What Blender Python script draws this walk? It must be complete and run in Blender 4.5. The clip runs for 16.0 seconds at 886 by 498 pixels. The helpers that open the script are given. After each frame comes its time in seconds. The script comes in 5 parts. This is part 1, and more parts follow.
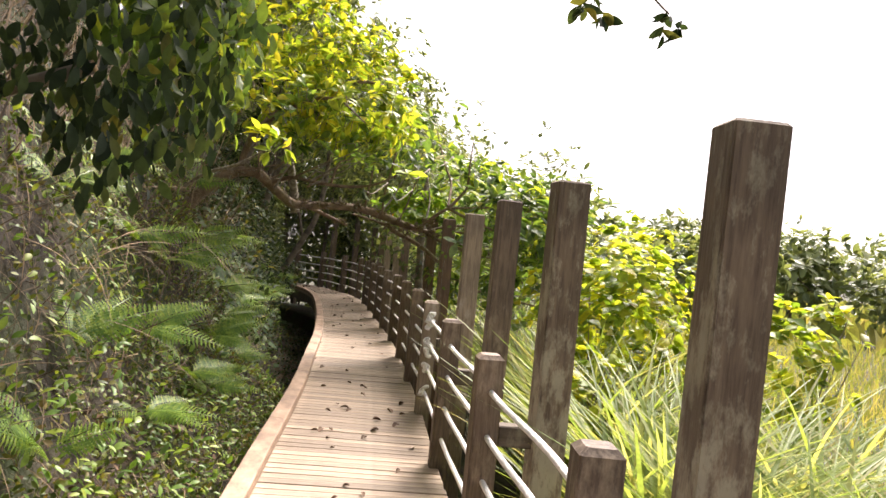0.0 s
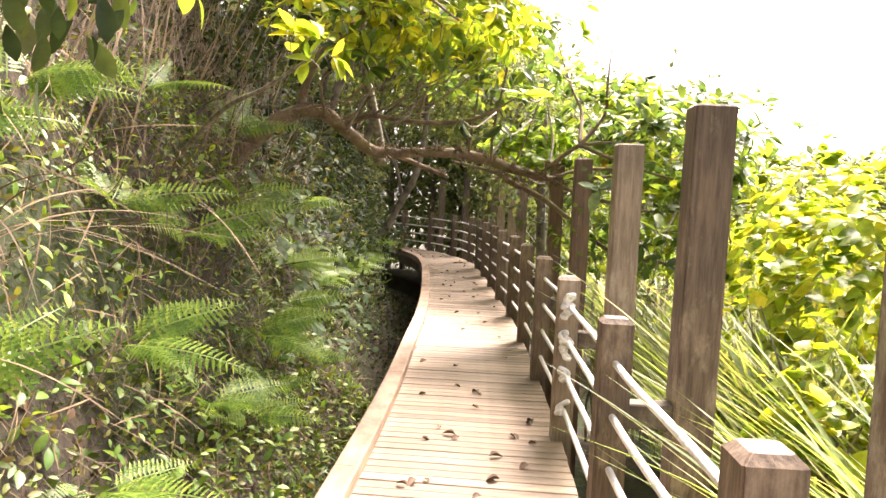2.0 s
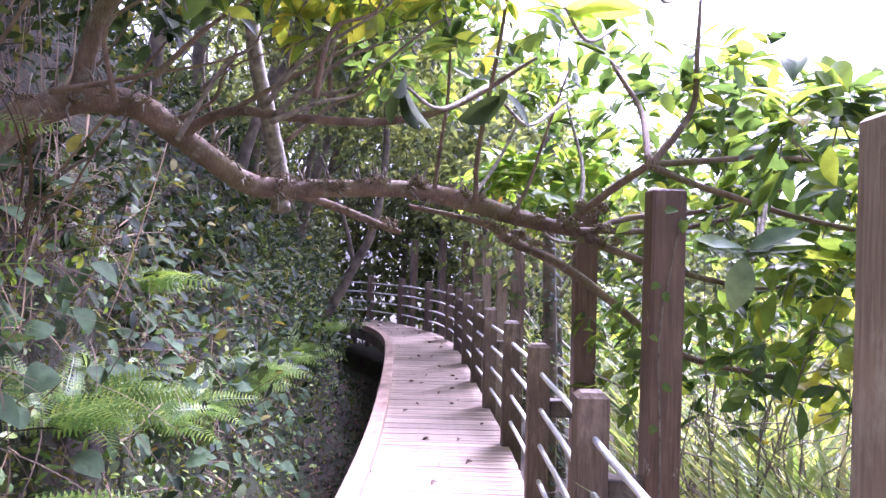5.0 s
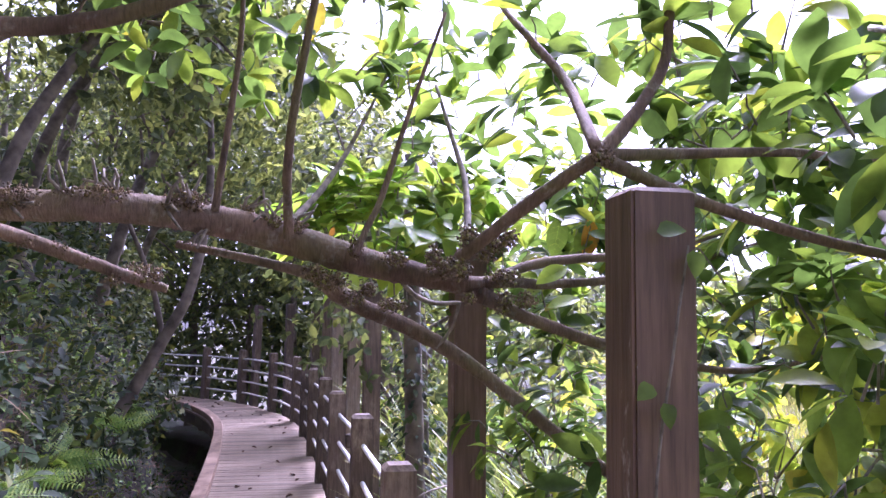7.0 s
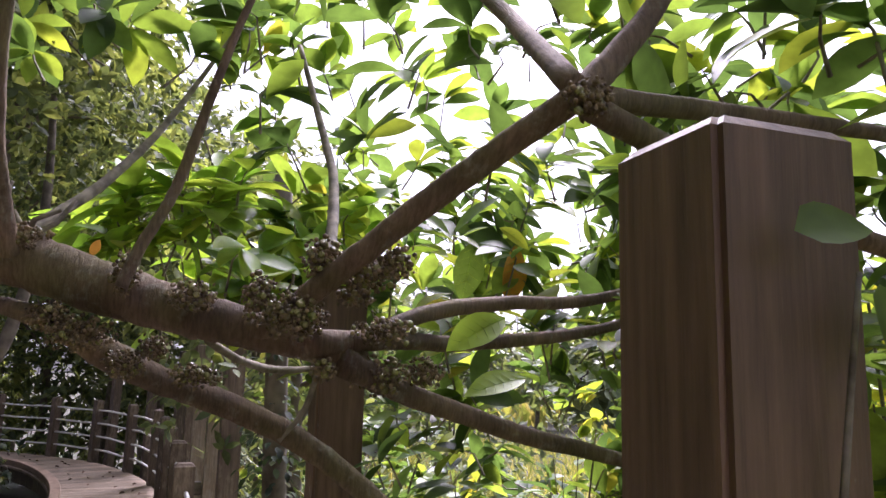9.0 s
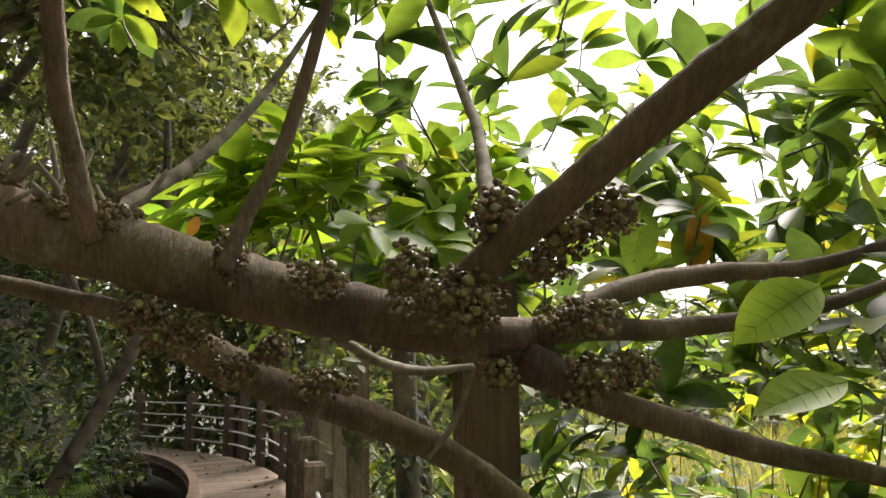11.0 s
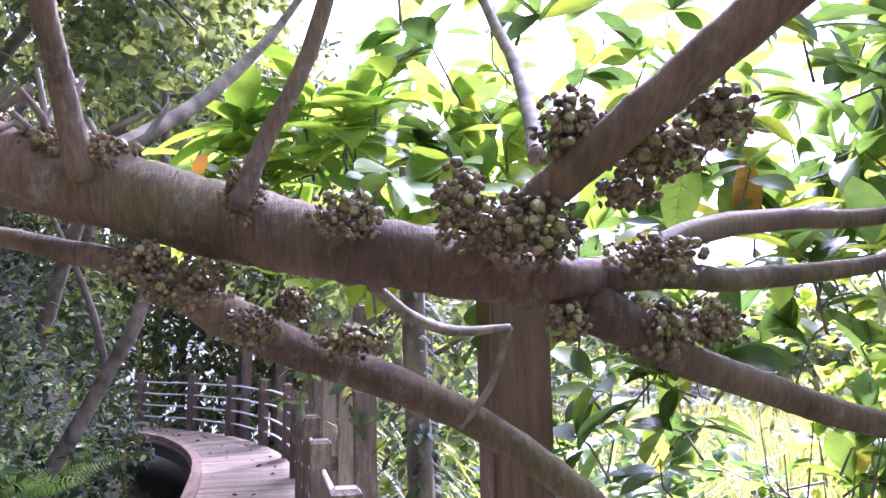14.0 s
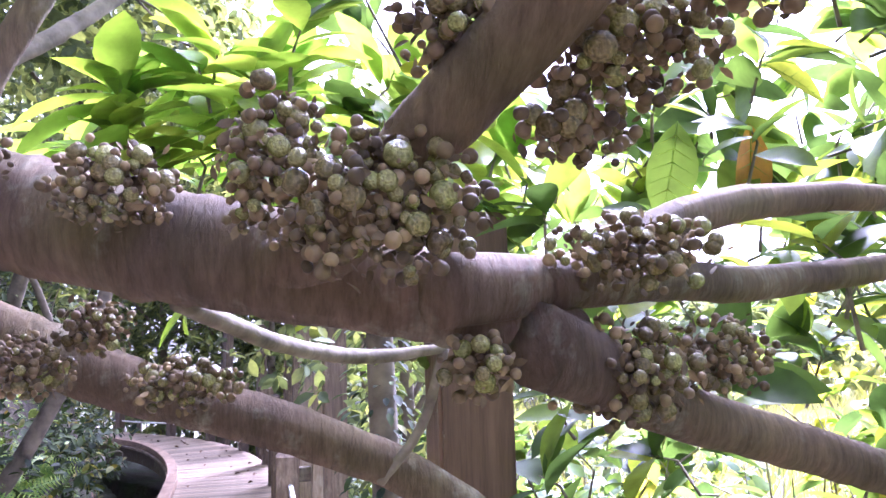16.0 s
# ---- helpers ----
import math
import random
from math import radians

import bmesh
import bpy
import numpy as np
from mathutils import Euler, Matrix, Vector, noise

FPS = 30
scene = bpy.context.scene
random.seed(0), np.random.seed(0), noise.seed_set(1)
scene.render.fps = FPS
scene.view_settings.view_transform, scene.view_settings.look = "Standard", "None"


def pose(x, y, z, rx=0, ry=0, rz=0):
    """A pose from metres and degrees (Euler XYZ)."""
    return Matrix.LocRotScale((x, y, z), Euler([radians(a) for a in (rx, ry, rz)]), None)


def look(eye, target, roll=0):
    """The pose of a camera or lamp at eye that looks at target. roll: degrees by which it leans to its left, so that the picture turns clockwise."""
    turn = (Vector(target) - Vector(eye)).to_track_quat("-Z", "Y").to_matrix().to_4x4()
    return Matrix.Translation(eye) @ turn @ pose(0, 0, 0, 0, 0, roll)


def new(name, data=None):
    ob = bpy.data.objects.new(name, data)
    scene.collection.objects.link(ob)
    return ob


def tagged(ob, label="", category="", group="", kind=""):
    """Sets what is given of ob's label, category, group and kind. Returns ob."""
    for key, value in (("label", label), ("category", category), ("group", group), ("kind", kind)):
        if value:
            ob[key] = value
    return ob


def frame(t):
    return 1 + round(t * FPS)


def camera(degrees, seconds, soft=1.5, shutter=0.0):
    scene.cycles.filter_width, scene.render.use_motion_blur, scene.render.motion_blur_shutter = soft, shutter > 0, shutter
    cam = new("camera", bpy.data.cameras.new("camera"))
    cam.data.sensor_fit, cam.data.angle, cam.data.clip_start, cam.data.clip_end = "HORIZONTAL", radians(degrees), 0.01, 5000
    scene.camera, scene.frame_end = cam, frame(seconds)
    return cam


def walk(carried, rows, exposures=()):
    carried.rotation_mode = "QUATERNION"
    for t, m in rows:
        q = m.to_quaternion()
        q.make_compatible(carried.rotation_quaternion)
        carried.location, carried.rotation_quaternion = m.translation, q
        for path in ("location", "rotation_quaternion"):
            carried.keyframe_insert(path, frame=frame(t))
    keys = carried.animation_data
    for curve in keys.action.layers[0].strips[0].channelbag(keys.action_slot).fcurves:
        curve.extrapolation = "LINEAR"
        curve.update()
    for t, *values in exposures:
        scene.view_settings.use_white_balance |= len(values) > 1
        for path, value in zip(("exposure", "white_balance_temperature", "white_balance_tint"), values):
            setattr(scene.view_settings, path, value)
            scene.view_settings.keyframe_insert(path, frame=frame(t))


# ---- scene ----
cam = camera(61.7, 16.0)
METRES, EYE, TILT, LEAN, TURN = 8.5, 1.48, 3.7, 0.0, -7.8
ROWS = [
    (0.0, 0.0, 0.0, 0.0, 0.4, -3.87, -5.86),
    (0.5, -0.0037, 0.0577, -0.0033, 2.48, -5.82, -5.55),
    (1.0, -0.0151, 0.1246, -0.0072, 5.83, -6.15, -5.13),
    (1.5, -0.0159, 0.1831, -0.0146, 6.85, -5.8, -3.31),
    (2.0, -0.0168, 0.2404, -0.0197, 8.96, -7.79, -2.28),
    (2.5, -0.0277, 0.3061, -0.0215, 8.15, -6.64, -1.19),
    (3.0, -0.0289, 0.3675, -0.0269, 9.35, -5.2, -2.0),
    (5.5, -0.0546, 0.6514, -0.0388, 5.45, -1.5, -0.9),
    (6.0, -0.0505, 0.6987, -0.0437, 1.47, 0.42, -1.44),
    (6.5, -0.0475, 0.7394, -0.0442, 0.84, -0.98, -1.5),
    (7.0, -0.0512, 0.7841, -0.0452, -3.36, 2.2, -1.36),
    (7.5, -0.0504, 0.8126, -0.0439, -7.61, 2.02, -2.97),
    (8.0, -0.0414, 0.8433, -0.0441, -12.21, 5.12, -2.35),
    (10.5, -0.0355, 0.9209, -0.0407, -6.36, 5.88, -1.38),
    (11.0, -0.0405, 0.929, -0.0436, -2.89, 4.71, 0.01),
    (11.5, -0.0411, 0.9315, -0.0452, -2.0, 3.59, -0.45),
    (12.0, -0.0392, 0.9323, -0.0458, -3.5, 3.08, -0.2),
    (12.5, -0.0393, 0.9355, -0.046, -2.79, 3.18, -0.31),
    (13.0, -0.0398, 0.9376, -0.0471, -1.93, 3.13, 0.06),
    (13.5, -0.0408, 0.9403, -0.0483, -1.37, 3.25, 0.76),
    (14.0, -0.046, 0.9446, -0.0483, -2.93, 3.23, 0.26),
    (14.5, -0.0495, 0.9499, -0.0488, -5.86, 3.04, 1.02),
    (15.0, -0.0433, 0.9624, -0.0477, -5.55, 3.7, 0.78),
    (15.5, -0.0357, 0.9752, -0.0472, -4.09, 3.32, 0.85),
    (16.0, -0.0334, 0.9789, -0.0469, -3.65, 3.07, 0.85),
]
EXPOSURES = [(0.0, 1.65, 6700, 20), (1.0, 2.0, 6800, 20), (2.0, 2.6, 7000, 24), (3.2, 2.85, 5700, 38), (5.5, 2.62, 5050, 54), (8.0, 2.05, 5050, 50),
             (10.5, 1.4, 6800, 14), (12.0, 2.27, 5500, 36), (14.0, 3.0, 4950, 48), (15.2, 3.15, 4950, 48), (16.0, 3.45, 4950, 48)]
walk(cam, [(t, pose(0, 0, EYE, TILT, LEAN, TURN) @ pose(METRES * x, METRES * y, METRES * z, 90 + pitch, roll, yaw))
           for t, x, y, z, yaw, pitch, roll in ROWS], EXPOSURES)

# ---- world and sun: bright overcast, the sun high behind thin cloud to the right ----
SUN_EL, SUN_AZ = radians(50), radians(32)          # azimuth clockwise from +y
world = bpy.data.worlds.new("overcast_sky")
scene.world = world
world.use_nodes = True
wn, wl = world.node_tree.nodes, world.node_tree.links
wn.clear()
sky = wn.new("ShaderNodeTexSky")
sky.sky_type, sky.sun_disc = "NISHITA", False
sky.sun_elevation, sky.sun_rotation = SUN_EL, SUN_AZ
sky.dust_density, sky.air_density = 4.0, 1.0
pale = wn.new("ShaderNodeHueSaturation")
pale.inputs["Saturation"].default_value = 0.22
back = wn.new("ShaderNodeBackground")
back.inputs["Strength"].default_value = 0.095
wout = wn.new("ShaderNodeOutputWorld")
wl.new(sky.outputs[0], pale.inputs["Color"])
wl.new(pale.outputs[0], back.inputs["Color"])
wl.new(back.outputs[0], wout.inputs[0])
sun = new("sun", bpy.data.lights.new("sun", "SUN"))
sun.data.energy, sun.data.angle, sun.data.color = 4.2, radians(26), (1.0, 0.94, 0.84)
sun.matrix_world = look((8 * math.sin(SUN_AZ), 8 * math.cos(SUN_AZ), 8 * math.tan(SUN_EL)), (0, 0, 0))

# ---- materials ----
def ramp(nt, source, stops):
    node = nt.nodes.new("ShaderNodeValToRGB")
    el = node.color_ramp.elements
    while len(el) < len(stops):
        el.new(0.5)
    for e, (at, c) in zip(el, stops):
        e.position, e.color = at, (*c, 1)
    nt.links.new(source, node.inputs[0])
    return node.outputs[0]


def blank(name):
    m = bpy.data.materials.new(name)
    m.use_nodes = True
    return m, m.node_tree, m.node_tree.nodes["Principled BSDF"]


def noise_tex(nt, scale, detail=4, stretch=None, rough=0.55, coords="Object"):
    tc = nt.nodes.new("ShaderNodeTexCoord")
    out = tc.outputs[coords]
    if stretch:
        mp = nt.nodes.new("ShaderNodeMapping")
        mp.inputs["Scale"].default_value = stretch
        nt.links.new(out, mp.inputs[0])
        out = mp.outputs[0]
    n = nt.nodes.new("ShaderNodeTexNoise")
    n.inputs["Scale"].default_value, n.inputs["Detail"].default_value, n.inputs["Roughness"].default_value = scale, detail, rough
    nt.links.new(out, n.inputs["Vector"])
    return n.outputs["Fac"]


def mix(nt, a, b, fac, kind="MIX"):
    n = nt.nodes.new("ShaderNodeMix")
    n.data_type, n.blend_type = "RGBA", kind
    for sock, v in ((n.inputs[0], fac), (n.inputs[6], a), (n.inputs[7], b)):
        if isinstance(v, tuple):
            sock.default_value = (*v, 1)
        elif isinstance(v, float):
            sock.default_value = v
        else:
            nt.links.new(v, sock)
    return n.outputs[2]


def bump(nt, bsdf, height, strength, distance=0.01):
    b = nt.nodes.new("ShaderNodeBump")
    b.inputs["Strength"].default_value, b.inputs["Distance"].default_value = strength, distance
    nt.links.new(height, b.inputs["Height"])
    nt.links.new(b.outputs[0], bsdf.inputs["Normal"])


def wood(name, dark, light, stretch, rough=0.75, patch=None, per_object=0.5, spots=True, worn=(0.52, 0.66)):
    """Weathered timber: grain along one axis, stains and paler worn patches, a tone of its own for every piece."""
    m, nt, b = blank(name)
    info = nt.nodes.new("ShaderNodeObjectInfo")
    grain = noise_tex(nt, 9, 6, stretch, 0.65)
    col = ramp(nt, grain, [(0.3, dark), (0.72, light)])
    tone = ramp(nt, info.outputs["Random"], [(0, (1 - per_object,) * 3), (1, (1 + per_object * 0.35,) * 3)])
    col = mix(nt, col, tone, 1.0, "MULTIPLY")
    if patch:
        mask = ramp(nt, noise_tex(nt, 8, 6, (1, 1, 0.4), 0.72), [(worn[0], (0, 0, 0)), (worn[1], (0.75,) * 3)])
        col = mix(nt, col, patch, mask)
    if spots:
        dirt = ramp(nt, noise_tex(nt, 2.3, 5), [(0.35, (0.5,) * 3), (0.6, (1, 1, 1))])
        col = mix(nt, col, dirt, 0.7, "MULTIPLY")
    nt.links.new(col, b.inputs["Base Color"])
    b.inputs["Roughness"].default_value = rough
    bump(nt, b, grain, 0.5, 0.006)
    return m


def leaf(name, stops, through_tint=(1.25, 1.15, 0.55), glow=0.45, rough=0.42, patchy=0.35, gloss=0.4):
    """A thin leaf that lets part of the light through; each leaf has its own tone."""
    m, nt, b = blank(name)
    geo = nt.nodes.new("ShaderNodeNewGeometry")
    col = ramp(nt, geo.outputs["Random Per Island"], stops)
    mottle = ramp(nt, noise_tex(nt, 22, 3), [(0.3, (1 - patchy,) * 3), (0.7, (1.1,) * 3)])
    col = mix(nt, col, mottle, 1.0, "MULTIPLY")
    nt.links.new(col, b.inputs["Base Color"])
    b.inputs["Roughness"].default_value = rough
    b.inputs["Specular IOR Level"].default_value = gloss
    t = nt.nodes.new("ShaderNodeBsdfTranslucent")
    nt.links.new(mix(nt, col, through_tint, 1.0, "MULTIPLY"), t.inputs[0])
    s = nt.nodes.new("ShaderNodeMixShader")
    s.inputs[0].default_value = glow
    nt.links.new(b.outputs[0], s.inputs[1])
    nt.links.new(t.outputs[0], s.inputs[2])
    nt.links.new(s.outputs[0], nt.nodes["Material Output"].inputs[0])
    return m


def plain(name, a, b_, scale=12, rough=0.8, bumps=0.4, detail=5, per_island=False):
    m, nt, b = blank(name)
    n = noise_tex(nt, scale, detail)
    col = ramp(nt, n, [(0.32, a), (0.68, b_)])
    if per_island:
        geo = nt.nodes.new("ShaderNodeNewGeometry")
        col = mix(nt, col, ramp(nt, geo.outputs["Random Per Island"], [(0, (0.45,) * 3), (1, (1.3,) * 3)]), 1.0, "MULTIPLY")
    nt.links.new(col, b.inputs["Base Color"])
    b.inputs["Roughness"].default_value = rough
    bump(nt, b, n, bumps, 0.008)
    return m


def bark_material():
    m, nt, b = blank("fig_bark")
    base = ramp(nt, noise_tex(nt, 7, 5), [(0.3, (0.085, 0.055, 0.036)), (0.72, (0.30, 0.205, 0.135))])
    base = mix(nt, base, (0.17, 0.155, 0.05), ramp(nt, noise_tex(nt, 3.2, 4), [(0.5, (0, 0, 0)), (0.64, (0.55,) * 3)]))
    lichen = ramp(nt, noise_tex(nt, 16, 5, None, 0.7), [(0.56, (0, 0, 0)), (0.68, (0.6,) * 3)])
    col = mix(nt, base, (0.36, 0.34, 0.25), lichen)
    fine = noise_tex(nt, 42, 9, (4.5, 0.9, 0.9), 0.72)
    col = mix(nt, col, ramp(nt, fine, [(0.36, (0.6,) * 3), (0.62, (1.12,) * 3)]), 1.0, "MULTIPLY")
    nt.links.new(col, b.inputs["Base Color"])
    b.inputs["Roughness"].default_value = 0.85
    bump(nt, b, fine, 0.8, 0.009)
    return m


def soil_material():
    m, nt, b = blank("forest_soil")
    col = ramp(nt, noise_tex(nt, 3, 8, None, 0.7), [(0.3, (0.012, 0.010, 0.007)), (0.55, (0.04, 0.03, 0.018)), (0.75, (0.08, 0.06, 0.035))])
    col = mix(nt, col, (0.03, 0.05, 0.012), ramp(nt, noise_tex(nt, 1.1, 6), [(0.45, (0, 0, 0)), (0.62, (0.8,) * 3)]))
    nt.links.new(col, b.inputs["Base Color"])
    b.inputs["Roughness"].default_value = 0.95
    bump(nt, b, noise_tex(nt, 14, 6), 0.9, 0.04)
    return m


M_PLANK = wood("deck_plank_wood", (0.21, 0.147, 0.10), (0.52, 0.41, 0.30), (0.35, 6, 6), 0.7, None, 0.38)
M_KERB = wood("kerb_wood", (0.19, 0.12, 0.08), (0.50, 0.35, 0.24), (1, 0.5, 6), 0.7, None, 0.12)
M_POST = wood("post_wood", (0.08, 0.054, 0.037), (0.26, 0.185, 0.125), (7, 7, 0.5), 0.72, (0.38, 0.30, 0.21), 0.5)
M_PALEPOST = wood("pale_post_wood", (0.20, 0.145, 0.10), (0.46, 0.36, 0.26), (7, 7, 0.5), 0.72, (0.52, 0.45, 0.36), 0.1)
M_LICHENPOST = wood("lichen_post_wood", (0.09, 0.06, 0.04), (0.27, 0.20, 0.13), (7, 7, 0.5), 0.75, (0.42, 0.38, 0.27), 0.15, True, (0.48, 0.58))
M_REDPOST = wood("red_post_wood", (0.085, 0.05, 0.032), (0.23, 0.14, 0.085), (7, 7, 0.4), 0.6, (0.48, 0.44, 0.37), 0.2, True, (0.60, 0.64))
M_BEAM = wood("beam_wood", (0.06, 0.045, 0.03), (0.17, 0.13, 0.09), (0.6, 6, 6), 0.8, (0.22, 0.2, 0.13), 0.3)
M_ROPE = plain("white_rope", (0.72, 0.70, 0.67), (0.9, 0.89, 0.87), 60, 0.8, 0.9)
M_BARK = bark_material()
M_TWIG = plain("grey_twig_bark", (0.09, 0.075, 0.055), (0.30, 0.26, 0.2), 30, 0.85, 0.6)
M_TRUNK = plain("forest_trunk_bark", (0.05, 0.04, 0.03), (0.2, 0.165, 0.12), 9, 0.9, 0.8)
M_SOIL = soil_material()
M_DRY = plain("dead_stem", (0.07, 0.046, 0.027), (0.24, 0.17, 0.095), 6, 0.9, 0.2, 3, True)
M_FIGLEAF = leaf("fig_leaf", [(0, (0.055, 0.105, 0.04)), (0.45, (0.11, 0.195, 0.055)), (0.8, (0.24, 0.36, 0.06)), (0.97, (0.33, 0.39, 0.05)), (1, (0.42, 0.36, 0.05))], glow=0.63)
M_YELLOW = leaf("lime_leaf", [(0, (0.13, 0.23, 0.03)), (0.4, (0.30, 0.42, 0.045)), (0.8, (0.48, 0.52, 0.055)), (1, (0.58, 0.52, 0.06))], glow=0.62)
# Brighter copy of the fig leaf: the glow of backlight is in its colour.
M_BRIGHT = leaf("backlit_fig_leaf", [(0, (0.16, 0.32, 0.04)), (0.6, (0.30, 0.46, 0.06)), (1, (0.42, 0.52, 0.08))], glow=0.6)
M_ORANGE = leaf("yellowing_leaf", [(0, (0.55, 0.30, 0.03)), (1, (0.62, 0.36, 0.05))], (1.2, 0.9, 0.4), 0.5)
# Shade and its bluish cast are put into these dark leaf colours.
M_DARKLEAF = leaf("shaded_leaf", [(0, (0.014, 0.026, 0.013)), (0.5, (0.036, 0.06, 0.027)), (0.9, (0.08, 0.115, 0.04)), (1, (0.22, 0.2, 0.05))], glow=0.35, rough=0.7, gloss=0.2)
# Greens are greyed here to carry the haze among the trees.
M_FOREST = leaf("hazed_forest_leaf", [(0, (0.07, 0.10, 0.055)), (0.5, (0.15, 0.20, 0.09)), (1, (0.30, 0.35, 0.13))], glow=0.5, rough=0.65)
M_COVER = leaf("ground_cover_leaf", [(0, (0.04, 0.07, 0.013)), (0.45, (0.095, 0.14, 0.025)), (0.75, (0.18, 0.22, 0.04)), (1, (0.21, 0.155, 0.065))], glow=0.35, gloss=0.25)
M_CREEPER = leaf("creeper_leaf", [(0, (0.045, 0.085, 0.04)), (0.6, (0.085, 0.14, 0.065)), (1, (0.15, 0.21, 0.09))], glow=0.35, rough=0.7, gloss=0.12)
M_FERN = leaf("fern_leaf", [(0, (0.09, 0.19, 0.03)), (0.6, (0.19, 0.33, 0.05)), (1, (0.36, 0.45, 0.07))], glow=0.4)
M_GRASS = leaf("cane_grass", [(0, (0.13, 0.21, 0.06)), (0.5, (0.28, 0.37, 0.11)), (0.85, (0.46, 0.50, 0.22)), (1, (0.5, 0.45, 0.25))], glow=0.55)
M_FIELD = leaf("field_grass", [(0, (0.16, 0.22, 0.05)), (0.6, (0.32, 0.34, 0.09)), (1, (0.48, 0.42, 0.16))], glow=0.4)
M_FIG = plain("green_fig_skin", (0.10, 0.095, 0.045), (0.27, 0.25, 0.13), 3, 0.27, 0.35, 4)
nt = M_FIG.node_tree
tint = ramp(nt, nt.nodes.new("ShaderNodeObjectInfo").outputs["Random"], [(0, (0.45, 0.34, 0.28)), (0.5, (0.9, 0.82, 0.68)), (1, (1.15, 1.3, 0.8))])
nt.links.new(mix(nt, nt.nodes["Principled BSDF"].inputs["Base Color"].links[0].from_socket, tint, 1.0, "MULTIPLY"), nt.nodes["Principled BSDF"].inputs["Base Color"])
sep = nt.nodes.new("ShaderNodeSeparateXYZ")
nt.links.new(nt.nodes.new("ShaderNodeTexCoord").outputs["Object"], sep.inputs[0])
eye = ramp(nt, sep.outputs[2], [(0.58, (1, 1, 1)), (0.66, (1.5, 1.45, 1.3)), (0.74, (0.9, 0.85, 0.75)), (0.78, (0.35, 0.27, 0.2))])
nt.links.new(mix(nt, nt.nodes["Principled BSDF"].inputs["Base Color"].links[0].from_socket, eye, 1.0, "MULTIPLY"), nt.nodes["Principled BSDF"].inputs["Base Color"])
M_FIGBIT = plain("young_fig_bracts", (0.075, 0.05, 0.03), (0.30, 0.22, 0.11), 40, 0.8, 0.4, 4, True)
M_LITTER = plain("dead_leaf", (0.07, 0.04, 0.025), (0.2, 0.12, 0.07), 20, 0.8, 0.3, 3, True)
M_CUT = plain("sawn_wood", (0.30, 0.17, 0.08), (0.50, 0.33, 0.18), 14, 0.8, 0.3)
# Distance haze is mixed into this pale leaf colour.
M_FAR = leaf("haze_paled_leaf", [(0, (0.14, 0.19, 0.10)), (0.6, (0.22, 0.28, 0.13)), (1, (0.32, 0.36, 0.17))], glow=0.4)

# ---- geometry helpers ----
rng = np.random.default_rng(7)


def mesh_from(name, verts, faces, material, smooth=True):
    """A mesh out of arrays: verts (n, 3) and faces (m, k), all with the same number of corners."""
    me = bpy.data.meshes.new(name)
    verts, faces = np.asarray(verts, dtype=np.float32), np.asarray(faces, dtype=np.int32)
    n, k = faces.shape
    me.vertices.add(len(verts))
    me.vertices.foreach_set("co", verts.ravel())
    me.loops.add(n * k)
    me.loops.foreach_set("vertex_index", faces.ravel())
    me.polygons.add(n)
    me.polygons.foreach_set("loop_start", np.arange(0, n * k, k, dtype=np.int32))
    me.polygons.foreach_set("use_smooth", np.full(n, smooth))
    me.materials.append(material)
    me.update(calc_edges=True)
    return me


def put(name, me, parent=None, label="", m=None):
    ob = new(name, me)
    if parent:
        ob.parent = parent
    if m is not None:
        ob.matrix_basis = m
    if label:
        tagged(ob, label)
    return ob


def thing(name, label, category, at=(0, 0, 0), group="", kind=""):
    ob = new(name)
    ob.empty_display_size = 0.05
    ob.location = at
    return tagged(ob, label, category, group, kind)


def spline(points, per=8):
    """Catmull-Rom through rows of any width."""
    p = np.asarray(points, dtype=float)
    p = np.vstack([2 * p[0] - p[1], p, 2 * p[-1] - p[-2]])
    out = []
    for a, b, c, d in zip(p, p[1:], p[2:], p[3:]):
        t = np.linspace(0, 1, per, endpoint=False)[:, None]
        out.append(0.5 * (2 * b + (c - a) * t + (2 * a - 5 * b + 4 * c - d) * t ** 2 + (3 * b - a - 3 * c + d) * t ** 3))
    return np.vstack([*out, p[-2:-1]])


